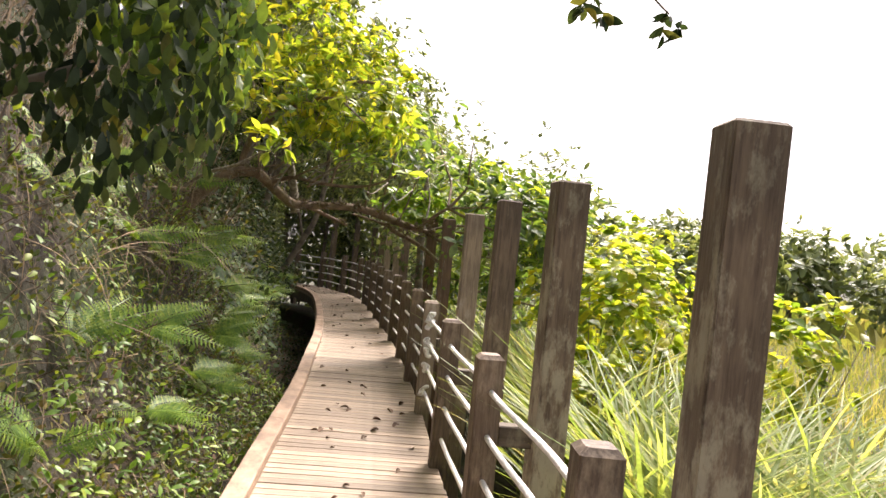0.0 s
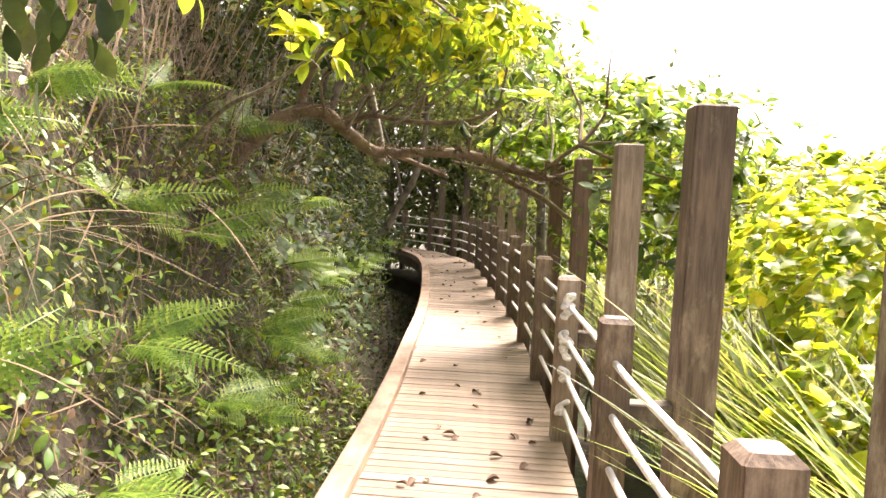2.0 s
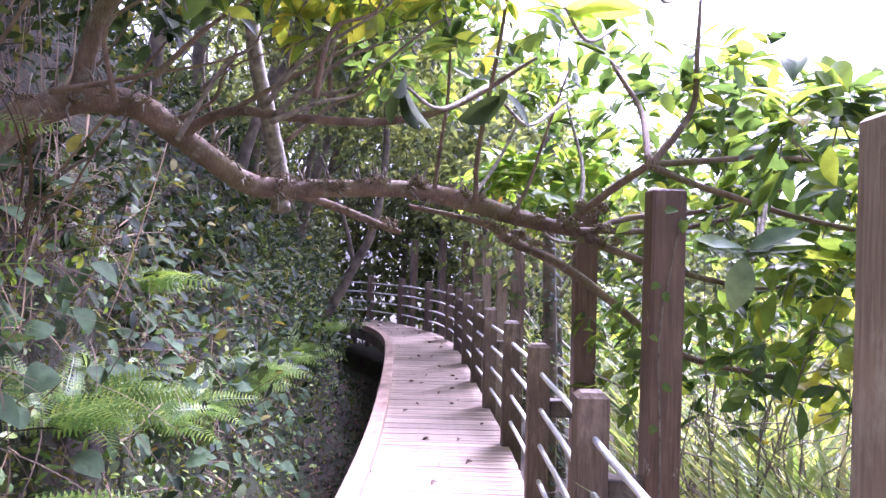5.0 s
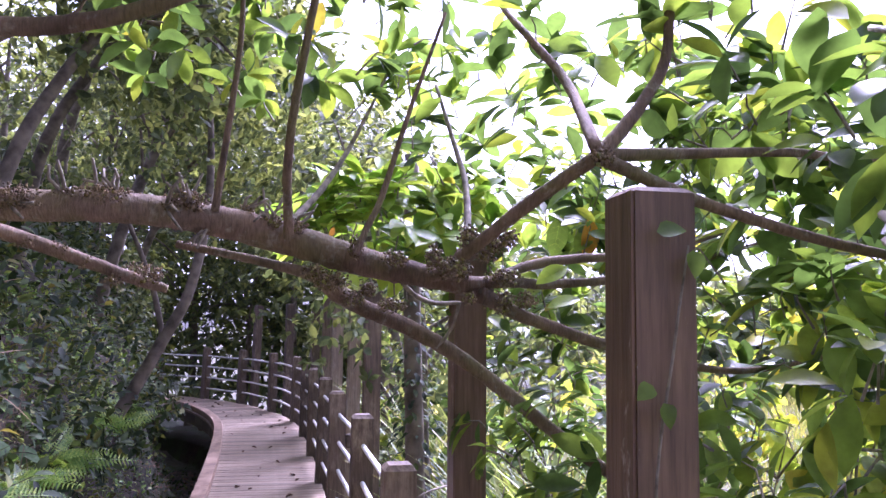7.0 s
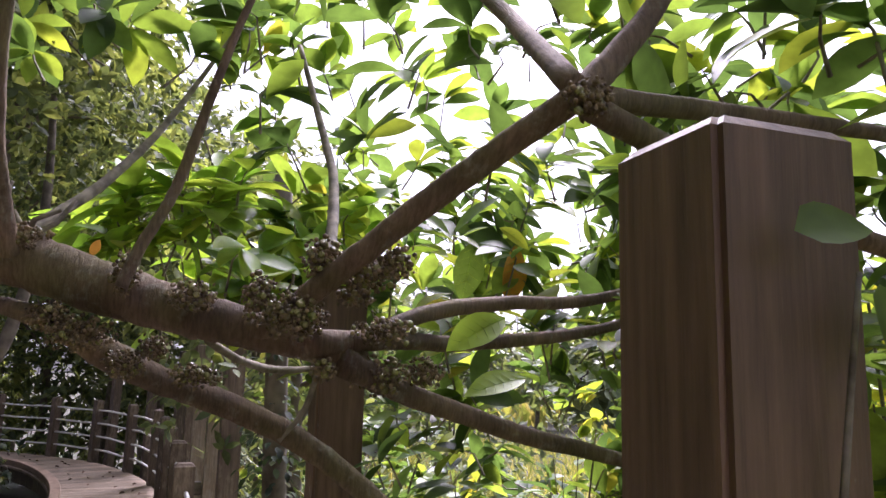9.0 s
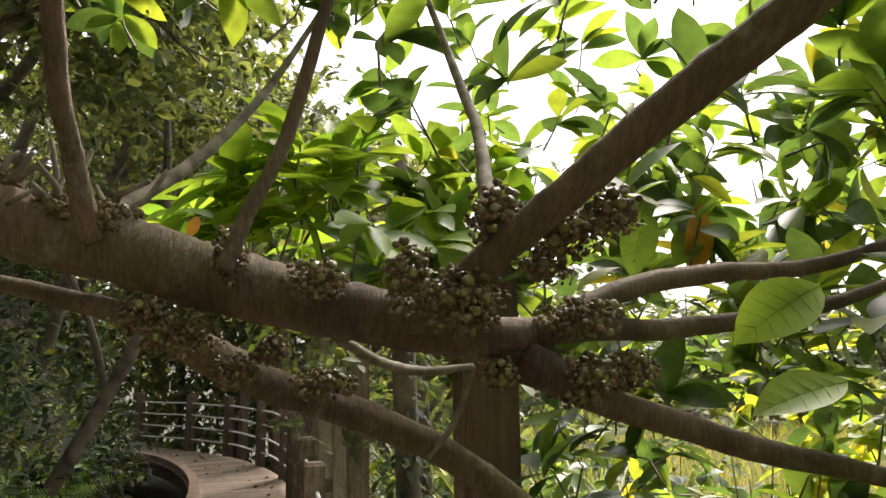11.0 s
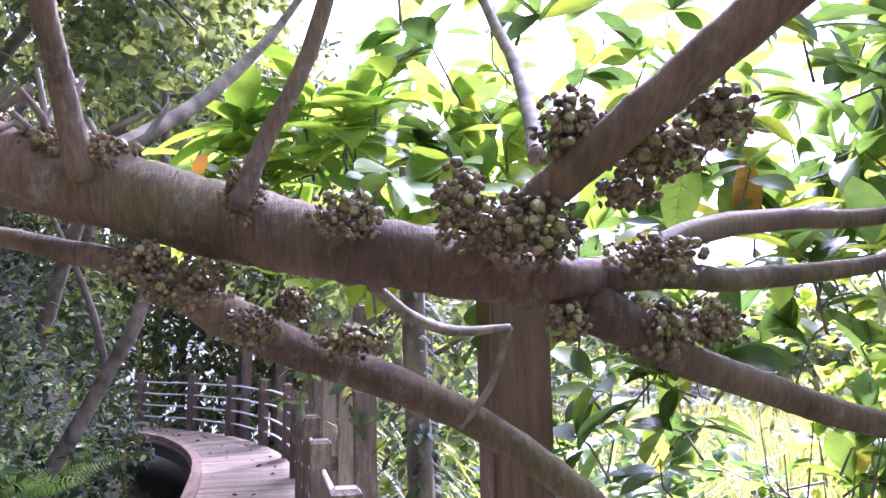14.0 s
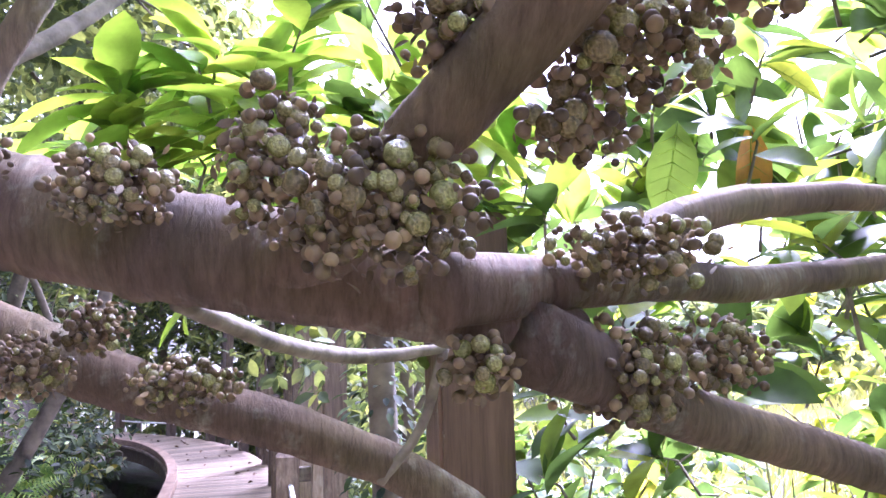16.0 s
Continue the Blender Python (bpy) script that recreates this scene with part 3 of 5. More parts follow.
BOUGHS = {
    "trunk": [(-1.600, 7.700, 1.600, 0.0650), (-1.250, 7.850, 1.980, 0.0580), (-0.980, 8.000, 2.060, 0.0550), (-0.820, 8.220, 1.960, 0.0500), (-0.600, 8.480, 1.800, 0.0500), (-0.330, 8.720, 1.810, 0.0440), (-0.042, 8.824, 1.832, 0.0432), (0.187, 8.961, 1.833, 0.0473), (0.436, 9.001, 1.785, 0.0504), (0.628, 8.899, 1.723, 0.0450), (0.746, 8.815, 1.688, 0.0384), (0.843, 8.737, 1.663, 0.0324), (0.934, 8.719, 1.641, 0.0264), (1.022, 8.737, 1.615, 0.0204)],
    "limb": [(0.824, 8.743, 1.660, 0.0157), (0.870, 8.681, 1.670, 0.0182), (0.912, 8.621, 1.715, 0.0181), (0.965, 8.530, 1.766, 0.0176), (1.039, 8.418, 1.836, 0.0184), (1.096, 8.311, 1.885, 0.0170), (1.140, 8.230, 1.920, 0.0172)],
    "limb_up": [(1.14, 8.23, 1.915, 0.019), (1.26, 8.26, 2.06, 0.015), (1.34, 8.29, 2.2, 0.013), (1.34, 8.27, 2.42, 0.011), (1.36, 8.3, 2.72, 0.005)],
    "limb_back": [(1.135, 8.230, 1.930, 0.0160), (1.195, 8.600, 2.220, 0.0140), (1.140, 8.800, 2.430, 0.0120), (1.100, 9.000, 2.630, 0.0090), (1.000, 9.200, 3.000, 0.0050)],
    "limb_right": [(1.140, 8.230, 1.920, 0.0160), (1.440, 8.280, 1.955, 0.0130), (1.700, 8.330, 1.985, 0.0120), (2.000, 8.300, 1.975, 0.0100), (2.500, 8.300, 2.050, 0.0060)],
    "limb_down": [(1.150, 8.230, 1.910, 0.0170), (1.330, 8.220, 1.840, 0.0150), (1.470, 8.220, 1.800, 0.0140), (1.660, 8.100, 1.720, 0.0120), (2.000, 7.900, 1.620, 0.0070)],
    "low_limb": [(0.092, 9.181, 1.771, 0.0132), (0.332, 9.085, 1.723, 0.0144), (0.524, 8.965, 1.669, 0.0204), (0.608, 9.028, 1.619, 0.0303), (0.701, 9.086, 1.574, 0.0278), (0.837, 9.153, 1.523, 0.0281), (1.024, 9.228, 1.430, 0.0270), (1.204, 9.137, 1.292, 0.0240), (1.482, 9.062, 1.075, 0.0210), (1.729, 9.062, 0.977, 0.0180), (2.479, 9.062, 0.857, 0.0105)],
    "right_low": [(0.983, 8.688, 1.614, 0.0244), (1.117, 8.770, 1.564, 0.0197), (1.250, 8.816, 1.525, 0.0186), (1.459, 8.874, 1.471, 0.0174), (1.969, 8.990, 1.393, 0.0116), (2.549, 9.048, 1.486, 0.0058)],
    "right_mid": [(0.925, 8.677, 1.643, 0.0209), (1.090, 8.770, 1.657, 0.0162), (1.273, 8.874, 1.663, 0.0151), (1.668, 9.048, 1.718, 0.0128), (2.317, 9.280, 1.892, 0.0070)],
    "right_up": [(0.995, 8.700, 1.643, 0.0139), (1.157, 8.816, 1.711, 0.0162), (1.366, 8.932, 1.751, 0.0157), (1.672, 9.048, 1.791, 0.0139), (2.201, 9.164, 1.950, 0.0081)],
    "shoot_a": [(0.448, 8.933, 1.781, 0.0167), (0.440, 8.862, 1.876, 0.0137), (0.437, 8.790, 1.960, 0.0131), (0.454, 8.683, 2.138, 0.0119), (0.514, 8.540, 2.507, 0.0095), (0.573, 8.481, 3.031, 0.0059)],
    "shoot_b": [(0.638, 8.790, 1.722, 0.0107), (0.660, 8.790, 1.787, 0.0101), (0.692, 8.790, 1.855, 0.0095), (0.716, 8.790, 1.924, 0.0095), (0.775, 8.743, 2.138, 0.0071), (0.871, 8.719, 2.436, 0.0048)],
    "shoot_c": [(0.418, 9.004, 1.805, 0.0119), (0.519, 9.195, 1.944, 0.0119), (0.590, 9.314, 2.064, 0.0107), (0.668, 9.433, 2.221, 0.0083), (0.811, 9.611, 2.555, 0.0048)],
    "shoot_d": [(0.966, 8.814, 1.793, 0.0119), (0.988, 8.897, 1.859, 0.0119), (1.018, 9.076, 2.013, 0.0107), (1.013, 9.195, 2.138, 0.0095), (0.966, 9.373, 2.436, 0.0059)],
    "shoot_e": [(0.231, 8.930, 1.850, 0.0124), (0.254, 8.907, 2.054, 0.0102), (0.288, 8.851, 2.393, 0.0079), (0.276, 8.794, 2.845, 0.0045)],
    "twig_loop": [(0.776, 8.797, 1.645, 0.0072), (0.842, 8.944, 1.615, 0.0077), (0.927, 9.089, 1.600, 0.0081), (1.023, 9.147, 1.606, 0.0057)],
    "twig_hang": [(1.023, 9.147, 1.606, 0.0064), (1.000, 9.180, 1.514, 0.0061), (0.952, 9.197, 1.448, 0.0060)],
    "pale_limb": [(-0.600, 9.150, 1.720, 0.0550), (-0.630, 9.200, 1.950, 0.0500), (-0.700, 9.200, 2.250, 0.0460), (-0.800, 9.200, 2.700, 0.0400), (-0.850, 9.300, 3.400, 0.0300)],
    "side_limb": [(-0.600, 8.500, 1.800, 0.0300), (-0.400, 9.000, 1.780, 0.0240), (-0.050, 9.280, 1.660, 0.0200), (0.050, 9.300, 1.630, 0.0140)],
    "upper_limb": [(-0.850, 8.200, 1.960, 0.0260), (-0.600, 8.100, 2.055, 0.0200), (-0.290, 8.000, 2.020, 0.0180), (0.040, 8.000, 2.020, 0.0160), (0.320, 7.900, 2.080, 0.0120), (0.600, 7.850, 2.250, 0.0060)],
    "crown_limb": [(-1.140, 7.930, 2.030, 0.0350), (-0.980, 7.950, 2.500, 0.0340), (-0.500, 8.300, 3.000, 0.0300), (0.100, 8.700, 3.300, 0.0200), (0.700, 9.000, 3.200, 0.0080)],
    "crown_limb_2": [(-0.980, 7.950, 2.500, 0.0260), (-0.600, 7.400, 2.700, 0.0220), (-0.200, 7.000, 2.750, 0.0140), (0.100, 6.600, 2.500, 0.0060)],
}
limb_paths = {}
for key, pts in BOUGHS.items():
    path = spline(pts, 10)
    path[:, :3] += 0.03 * path[:, 3:4] * rng.normal(0, 1, (len(path), 3))
    limb_paths[key] = path
    fine = 16 if pts[0][3] > 0.015 else 9
    v, f = joined([tube(path, fine, 0.012)])
    fig_part("trunk" if key == "trunk" else "branch", v, f, M_TWIG if key in ("pale_limb", "shoot_c", "shoot_d", "twig_loop", "twig_hang") else M_BARK)


def berry(r, flat=0.92):
    b = bmesh.new()
    bmesh.ops.create_uvsphere(b, u_segments=12, v_segments=9, radius=r)
    for w in b.verts:
        w.co.z *= flat
        if w.co.z > 0.85 * r * flat:
            w.co.z -= 0.16 * r
    for q in b.faces:
        q.smooth = True
    return b


b = berry(1.0)
me = bpy.data.meshes.new("fig")
b.to_mesh(me)
b.free()
me.materials.append(M_FIG)
FIG_MESH = me
fig_v = np.array([w.co[:] for w in me.vertices])
fig_t = np.array([[q.vertices[0], q.vertices[i], q.vertices[i + 1]] for q in me.polygons for i in range(1, len(q.vertices) - 1)])


def fig_cluster(at, radii, big, small, size=0.0058):
    """A knot of round figs and young bracts on the bark: the larger figs are pieces of their own."""
    at, radii = np.array(at), np.array(radii)
    d = unit(rng.normal(0, 1, (small, 3)))
    p = at + d * radii * rng.uniform(0.25, 0.95, (small, 1))
    way = unit(rng.normal(0, 1, (small, 3)))
    a = scatter((fig_v, fig_t), p, way, unit(rng.normal(0, 1, (small, 3))), size * rng.uniform(0.32, 0.7, small))
    n = small
    q = at + unit(rng.normal(0, 1, (n, 3))) * radii * rng.uniform(0.3, 0.95, (n, 1))
    c = scatter(SMALL, q, rng.normal(0, 1, (n, 3)), rng.normal(0, 1, (n, 3)), size * rng.uniform(0.7, 1.8, n))
    ob = fig_part("fig_spur", *merge([a, c]), M_FIGBIT, "crowded knot of young figs and brown bracts")
    d = unit(rng.normal(0, 1, (big, 3)))
    d[:, 1] -= 0.35
    d = unit(d)
    lump = 1 + 0.12 * np.sin(d[:, 0] * 6 + at[0] * 40) * np.cos(d[:, 2] * 5 + at[1] * 30)
    for k in range(big):
        w = at + d[k] * radii * lump[k] * rng.uniform(0.45, 0.86)
        r = size * (0.5 + 0.68 * rng.uniform(0, 1) ** 1.6)
        q = Vector(d[k]).to_track_quat("Z", "Y").to_matrix().to_4x4()
        put("fig", FIG_MESH, ob, m=Matrix.Translation(w) @ q @ Matrix.Diagonal((r, r, r, 1)))


for at, radii, big, small in (
        ((0.639, 8.822, 1.746), (0.026, 0.024, 0.041), 21, 114),
        ((0.746, 8.746, 1.711), (0.042, 0.026, 0.031), 35, 152),
        ((0.840, 8.648, 1.703), (0.031, 0.026, 0.045), 42, 171),
        ((0.887, 8.606, 1.676), (0.053, 0.026, 0.041), 60, 228),
        ((0.923, 8.595, 1.762), (0.035, 0.033, 0.038), 46, 171),
        ((0.993, 8.577, 1.746), (0.050, 0.029, 0.031), 35, 190),
        ((1.012, 8.513, 1.754), (0.033, 0.028, 0.028), 24, 114),
        ((1.046, 8.689, 1.667), (0.059, 0.029, 0.026), 38, 152),
        ((1.046, 8.713, 1.597), (0.059, 0.035, 0.038), 46, 209),
        ((0.946, 8.677, 1.603), (0.024, 0.024, 0.021), 14, 76),
        ((0.574, 8.887, 1.650), (0.065, 0.035, 0.035), 28, 266),
        ((0.645, 8.934, 1.603), (0.041, 0.035, 0.029), 14, 152),
        ((0.763, 8.934, 1.585), (0.053, 0.029, 0.024), 42, 152),
        ((0.474, 8.923, 1.809), (0.024, 0.024, 0.021), 14, 61),
        ((0.403, 8.958, 1.827), (0.024, 0.024, 0.021), 10, 61),
        ((0.159, 8.896, 1.875), (0.078, 0.045, 0.033), 10, 228),
        ((-0.064, 8.795, 1.855), (0.092, 0.051, 0.036), 10, 304),
        ((-0.250, 8.700, 1.830), (0.090, 0.050, 0.045), 10, 304),
        ((-0.480, 8.550, 1.830), (0.090, 0.060, 0.050), 9, 304),
        ((-0.042, 9.318, 1.683), (0.103, 0.051, 0.041), 7, 266),
        ((-0.800, 8.200, 2.000), (0.080, 0.060, 0.060), 7, 266),
        ((0.976, 8.595, 1.715), (0.035, 0.024, 0.029), 18, 91),
        ((0.692, 8.940, 1.632), (0.035, 0.024, 0.026), 14, 114),
        ((0.521, 8.905, 1.679), (0.041, 0.029, 0.029), 14, 137),
        ((1.135, 8.748, 1.603), (0.041, 0.029, 0.035), 21, 114),
        ((1.140, 8.210, 1.910), (0.030, 0.030, 0.025), 10, 114)):
    fig_cluster(at, radii, big, small)
# bare fruiting spurs all along the leaning trunk
crust = limb_paths["trunk"]
for k in range(34):
    q = crust[int(len(crust) * (0.06 + 0.58 * k / 34))]
    side = unit(np.array([rng.normal(0, 0.4), rng.normal(-0.5, 0.5), rng.normal(0.5, 0.7)]))
    w = q[:3] + side * q[3] * 0.95
    fig_cluster(w, np.array([0.05, 0.028, 0.024]) * rng.uniform(0.7, 1.3), 4, 70, 0.0072)
    for j in range(3):
        way = unit(side + rng.normal(0, 0.5, 3))
        e = w + way * rng.uniform(0.05, 0.13)
        fig_part("spur_twig", *joined([tube(np.array([(*(w - side * 0.01), 0.006), (*((w + e) / 2 + rng.normal(0, 0.008, 3)), 0.005), (*e, 0.0035)]), 5)]), M_TWIG)
for k in range(10):
    q = limb_paths["side_limb"][4 + 2 * k]
    fig_cluster(q[:3] + rng.normal(0, 0.012, 3), (0.04, 0.03, 0.026), 3, 50, 0.0072)


def clear_of_walk(p):
    """Twigs are kept off the headroom of the walkway and off the bare limb."""
    dl, dr = near(line_k, p[:, 0], p[:, 1]), -near(line_r, p[:, 0], p[:, 1])
    over = (dl < 0.1) & (dr < 0.30) & (p[:, 2] < 2.12) & (p[:, 1] < 9.0)
    limb = (p[:, 0] > 0.0) & (p[:, 0] < 1.12) & (p[:, 1] > 7.5) & (p[:, 1] < 9.15) & (p[:, 2] < 1.99)
    view = (p[:, 0] > 0.3) & (p[:, 0] < 1.0) & (p[:, 1] > 8.0) & (p[:, 1] < 9.1) & (p[:, 2] < 2.15)
    return ~(over | limb | view)


def twig_bundle(tips, ways, length, r=0.004):
    out = []
    for p, w in zip(tips, unit(ways)):
        mid = p - w * length * 0.5 + rng.normal(0, 0.15 * length, 3)
        out.append(tube(np.array([[*(p - w * length + rng.normal(0, 0.2 * length, 3) - [0, 0, 0.3 * length]), r * 1.6], [*mid, r * 1.2], [*p, r * 0.6]]), 4, 0, False))
    return joined(out)


def fig_foliage(name, centre, radii, n, each, size, material, shape=BROAD, bias=(0, 0, 0.7), label=""):
    p, d = blob_points(n, centre, radii)
    ok = clear_of_walk(p)
    p, d = p[ok], d[ok] * 0.6 + np.array(bias) + rng.normal(0, 0.3, (ok.sum(), 3))
    fig_part(name, *rosettes(p, d, each, size, shape), material, label)
    fig_part("twig_growth", *twig_bundle(p, d, 0.10, 0.0024), M_TWIG)["kind"] = "stuff"


fig_foliage("foliage", (-0.05, 8.1, 3.05), (0.75, 0.9, 0.65), 220, 7, 0.135, M_YELLOW, label="lime-yellow young leaves")
fig_foliage("foliage", (-0.75, 8.2, 3.7), (0.9, 1.0, 0.7), 210, 7, 0.135, M_YELLOW, label="lime-yellow young leaves")
fig_foliage("foliage", (0.45, 9.3, 2.85), (0.9, 1.0, 0.6), 85, 7, 0.14, M_FIGLEAF)
fig_foliage("foliage", (1.55, 9.8, 2.3), (0.9, 1.0, 0.45), 75, 7, 0.145, M_FIGLEAF)
fig_foliage("foliage", (2.0, 8.1, 1.85), (0.55, 0.75, 0.5), 52, 6, 0.16, M_FIGLEAF)
fig_foliage("foliage", (1.6, 8.9, 2.4), (0.6, 0.7, 0.3), 16, 6, 0.15, M_FIGLEAF)
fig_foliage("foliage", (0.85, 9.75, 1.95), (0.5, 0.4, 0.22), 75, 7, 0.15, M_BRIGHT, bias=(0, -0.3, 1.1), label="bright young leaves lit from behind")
fig_foliage("foliage", (1.75, 9.4, 1.3), (0.7, 0.7, 0.7), 78, 6, 0.14, M_FIGLEAF)
fig_foliage("foliage", (1.75, 8.2, 1.35), (0.4, 0.5, 0.4), 30, 5, 0.14, M_FIGLEAF)
fig_foliage("foliage", (2.2, 8.7, 1.75), (0.5, 0.6, 0.7), 46, 6, 0.16, M_FIGLEAF)
fig_foliage("foliage", (2.6, 9.3, 2.05), (0.8, 0.9, 0.55), 85, 6, 0.17, M_FIGLEAF)
fig_foliage("foliage", (1.95, 7.6, 1.8), (0.4, 0.45, 0.32), 22, 6, 0.16, M_FIGLEAF)
fig_foliage("foliage", (1.5, 9.7, 1.95), (0.5, 0.45, 0.4), 40, 6, 0.14, M_FIGLEAF)
fig_foliage("foliage", (2.0, 9.9, 1.3), (0.6, 0.5, 0.6), 55, 6, 0.14, M_FIGLEAF)
fig_foliage("foliage", (-0.35, 7.1, 2.55), (0.45, 0.6, 0.32), 26, 6, 0.14, M_FIGLEAF)
fig_foliage("foliage", (0.15, 7.35, 2.75), (0.8, 0.7, 0.28), 70, 6, 0.14, M_YELLOW)
fig_foliage("foliage", (-0.7, 7.2, 2.75), (0.6, 0.8, 0.35), 50, 6, 0.13, M_YELLOW)
# Fig foliage in the dark leaf colour, standing in for shade at upper left.
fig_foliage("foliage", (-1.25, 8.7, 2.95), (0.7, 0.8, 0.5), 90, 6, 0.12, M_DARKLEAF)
fig_foliage("foliage", (1.58, 8.35, 2.25), (0.33, 0.45, 0.26), 24, 6, 0.15, M_FIGLEAF)
fig_foliage("foliage", (2.15, 8.9, 2.25), (0.45, 0.5, 0.28), 22, 6, 0.15, M_FIGLEAF)
fig_foliage("foliage", (1.55, 7.65, 1.98), (0.25, 0.35, 0.2), 20, 6, 0.15, M_FIGLEAF)
fig_foliage("foliage", (0.55, 7.9, 2.45), (0.5, 0.5, 0.22), 15, 6, 0.15, M_FIGLEAF)
fig_foliage("foliage", (-0.6, 5.75, 2.15), (0.14, 0.2, 0.12), 5, 7, 0.14, M_YELLOW)
# The two hanging M_DARKLEAF whorls are coloured dark as unlit leaf undersides.
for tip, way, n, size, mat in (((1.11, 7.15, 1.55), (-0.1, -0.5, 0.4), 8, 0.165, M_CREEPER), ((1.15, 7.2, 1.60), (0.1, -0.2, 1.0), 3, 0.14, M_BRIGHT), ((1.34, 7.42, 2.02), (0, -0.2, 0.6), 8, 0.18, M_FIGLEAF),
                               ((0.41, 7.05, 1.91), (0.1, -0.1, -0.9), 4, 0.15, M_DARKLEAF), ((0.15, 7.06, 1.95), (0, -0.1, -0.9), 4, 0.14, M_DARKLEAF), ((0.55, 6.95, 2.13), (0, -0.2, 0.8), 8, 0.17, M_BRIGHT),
                               ((0.8, 7.1, 2.3), (0, -0.2, 0.8), 7, 0.17, M_FIGLEAF), ((1.5, 7.0, 1.3), (0, -0.2, 0.6), 6, 0.16, M_FIGLEAF), ((1.6, 7.3, 1.75), (0, -0.2, 0.6), 7, 0.17, M_FIGLEAF)):
    fig_part("leaf_whorl", *rosettes(np.array([tip]), np.array([way], dtype=float), n, size, BROAD), mat)
    w = np.array(tip)
    fig_part("twig", *joined([tube(spline([(*(w + [0.25, 0.5, 0.12]), 0.008), (*(w + [0.1, 0.2, -0.02]), 0.006), (*w, 0.004)], 6), 6)]), M_TWIG)
big = leaf_shape(0.5, 0.12, 0.2, 0.5, 8)
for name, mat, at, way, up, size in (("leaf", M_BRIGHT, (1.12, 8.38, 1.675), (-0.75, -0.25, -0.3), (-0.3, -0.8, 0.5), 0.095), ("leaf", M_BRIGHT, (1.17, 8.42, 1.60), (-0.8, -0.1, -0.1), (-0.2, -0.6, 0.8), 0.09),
                                     ("yellow_leaf", M_ORANGE, (1.575, 9.34, 1.955), (-0.05, -0.1, -1), (0.3, -1, 0.1), 0.17), ("leaf", M_FIGLEAF, (1.47, 9.38, 1.965), (-0.15, 0.05, -1), (-0.2, -1, 0.1), 0.17),
                                     ("yellow_leaf", M_YELLOW, (1.40, 9.05, 1.935), (0.8, -0.2, -0.4), (0.1, -1, 0.5), 0.085), ("yellow_leaf", M_ORANGE, (0.57, 8.96, 1.79), (0.2, 0, 0.5), (0.2, -1, 0), 0.035)):
    ob = fig_part(name, *scatter(big, [at], [way], [up], [size]), mat)
    if size > 0.05:
        rib = [tube(np.array([(0, s, 0.003 - 0.2 * s * s, 0.007 * (1.1 - s)) for s in np.linspace(0.0, 0.97, 8)]), 4)]
        for s in (0.14, 0.27, 0.4, 0.53, 0.66, 0.78):
            for side in (-1, 1):
                w = 0.23 * math.sin(math.pi * min(0.95, s + 0.08)) ** 0.8
                rib.append(tube(np.array([(side * w * u, s + 0.12 * u, 0.004 - 0.2 * (s + 0.12 * u) ** 2 + 0.24 * w * u, 0.0035 * (1.2 - u)) for u in (0, 0.4, 0.9)]), 4))
        fig_vein = put("vein", mesh_from("vein", *scatter(joined(rib), [at], [way], [up], [size]), M_BRIGHT), ob)
for k in range(16):
    a = np.array([rng.uniform(-1.1, -0.2), rng.uniform(7.6, 8.7), rng.uniform(1.9, 2.15)])
    w = np.array([rng.uniform(0.1, 0.9), rng.uniform(-0.5, 0.3), rng.uniform(0.1, 0.8)])
    q = [(*(a + w * s + rng.normal(0, 0.04, 3)), 0.011 * (1.1 - s)) for s in (0, 0.35, 0.7, 1.0)]
    fig_part("branch", *joined([tube(spline(q, 5), 6, 0.03)]), M_TWIG if k % 2 else M_BARK)
stem("branch", [(-1.5, 6.4, 1.6, 0.016), (-1.15, 6.1, 1.85, 0.013), (-0.85, 5.85, 1.95, 0.01), (-0.6, 5.75, 2.1, 0.006)], M_TWIG, fig).matrix_basis = fig_off


# ---- the bank beside the walk ----
def bank(n, y0, y1, d0, d1, power=1.0):
    """Places on the bank, d metres from the kerb, with the way out of the slope."""
    k = np.flatnonzero((line_k[:, 1] > y0) & (line_k[:, 1] < y1))
    i = rng.choice(k, n)
    t = unit(np.gradient(line_k, axis=0))[i]
    d = d0 + (d1 - d0) * rng.uniform(0, 1, n) ** power
    p = line_k[i] + np.stack([-t[:, 1], t[:, 0]], -1) * d[:, None] + rng.normal(0, 0.07, (n, 2))
    out = np.stack([t[:, 1], -t[:, 0], np.full(n, 0.7)], -1)
    return np.column_stack([p, ground_z(p[:, 0], p[:, 1])]), unit(out), d


def stuff(name, vf, material, label, category):
    return tagged(put(name, mesh_from(name, *vf, material)), label, category, kind="stuff")


def off_hollow(p, out, d, reach=0.8):
    """Leaves out the bare dark hollow beside the kerb."""
    ok = (d > reach) | (p[:, 1] < 8.2 + 0.6 * np.sin(p[:, 0] * 9))
    return p[ok], out[ok], d[ok]


p, out, _ = off_hollow(*bank(34000, 0.5, 15, 0.03, 1.5))
stuff("ground_cover", scatter(SMALL, p + out * rng.uniform(0.01, 0.13, (len(p), 1)), out * 0.4 + rng.normal(0, 0.6, (len(p), 3)), out + rng.normal(0, 0.5, (len(p), 3)),
      rng.uniform(0.02, 0.055, len(p))), M_COVER, "low green ground-cover plants on the bank", "ground cover")
p, out, _ = off_hollow(*bank(9500, 0.5, 17, 0.1, 1.6))
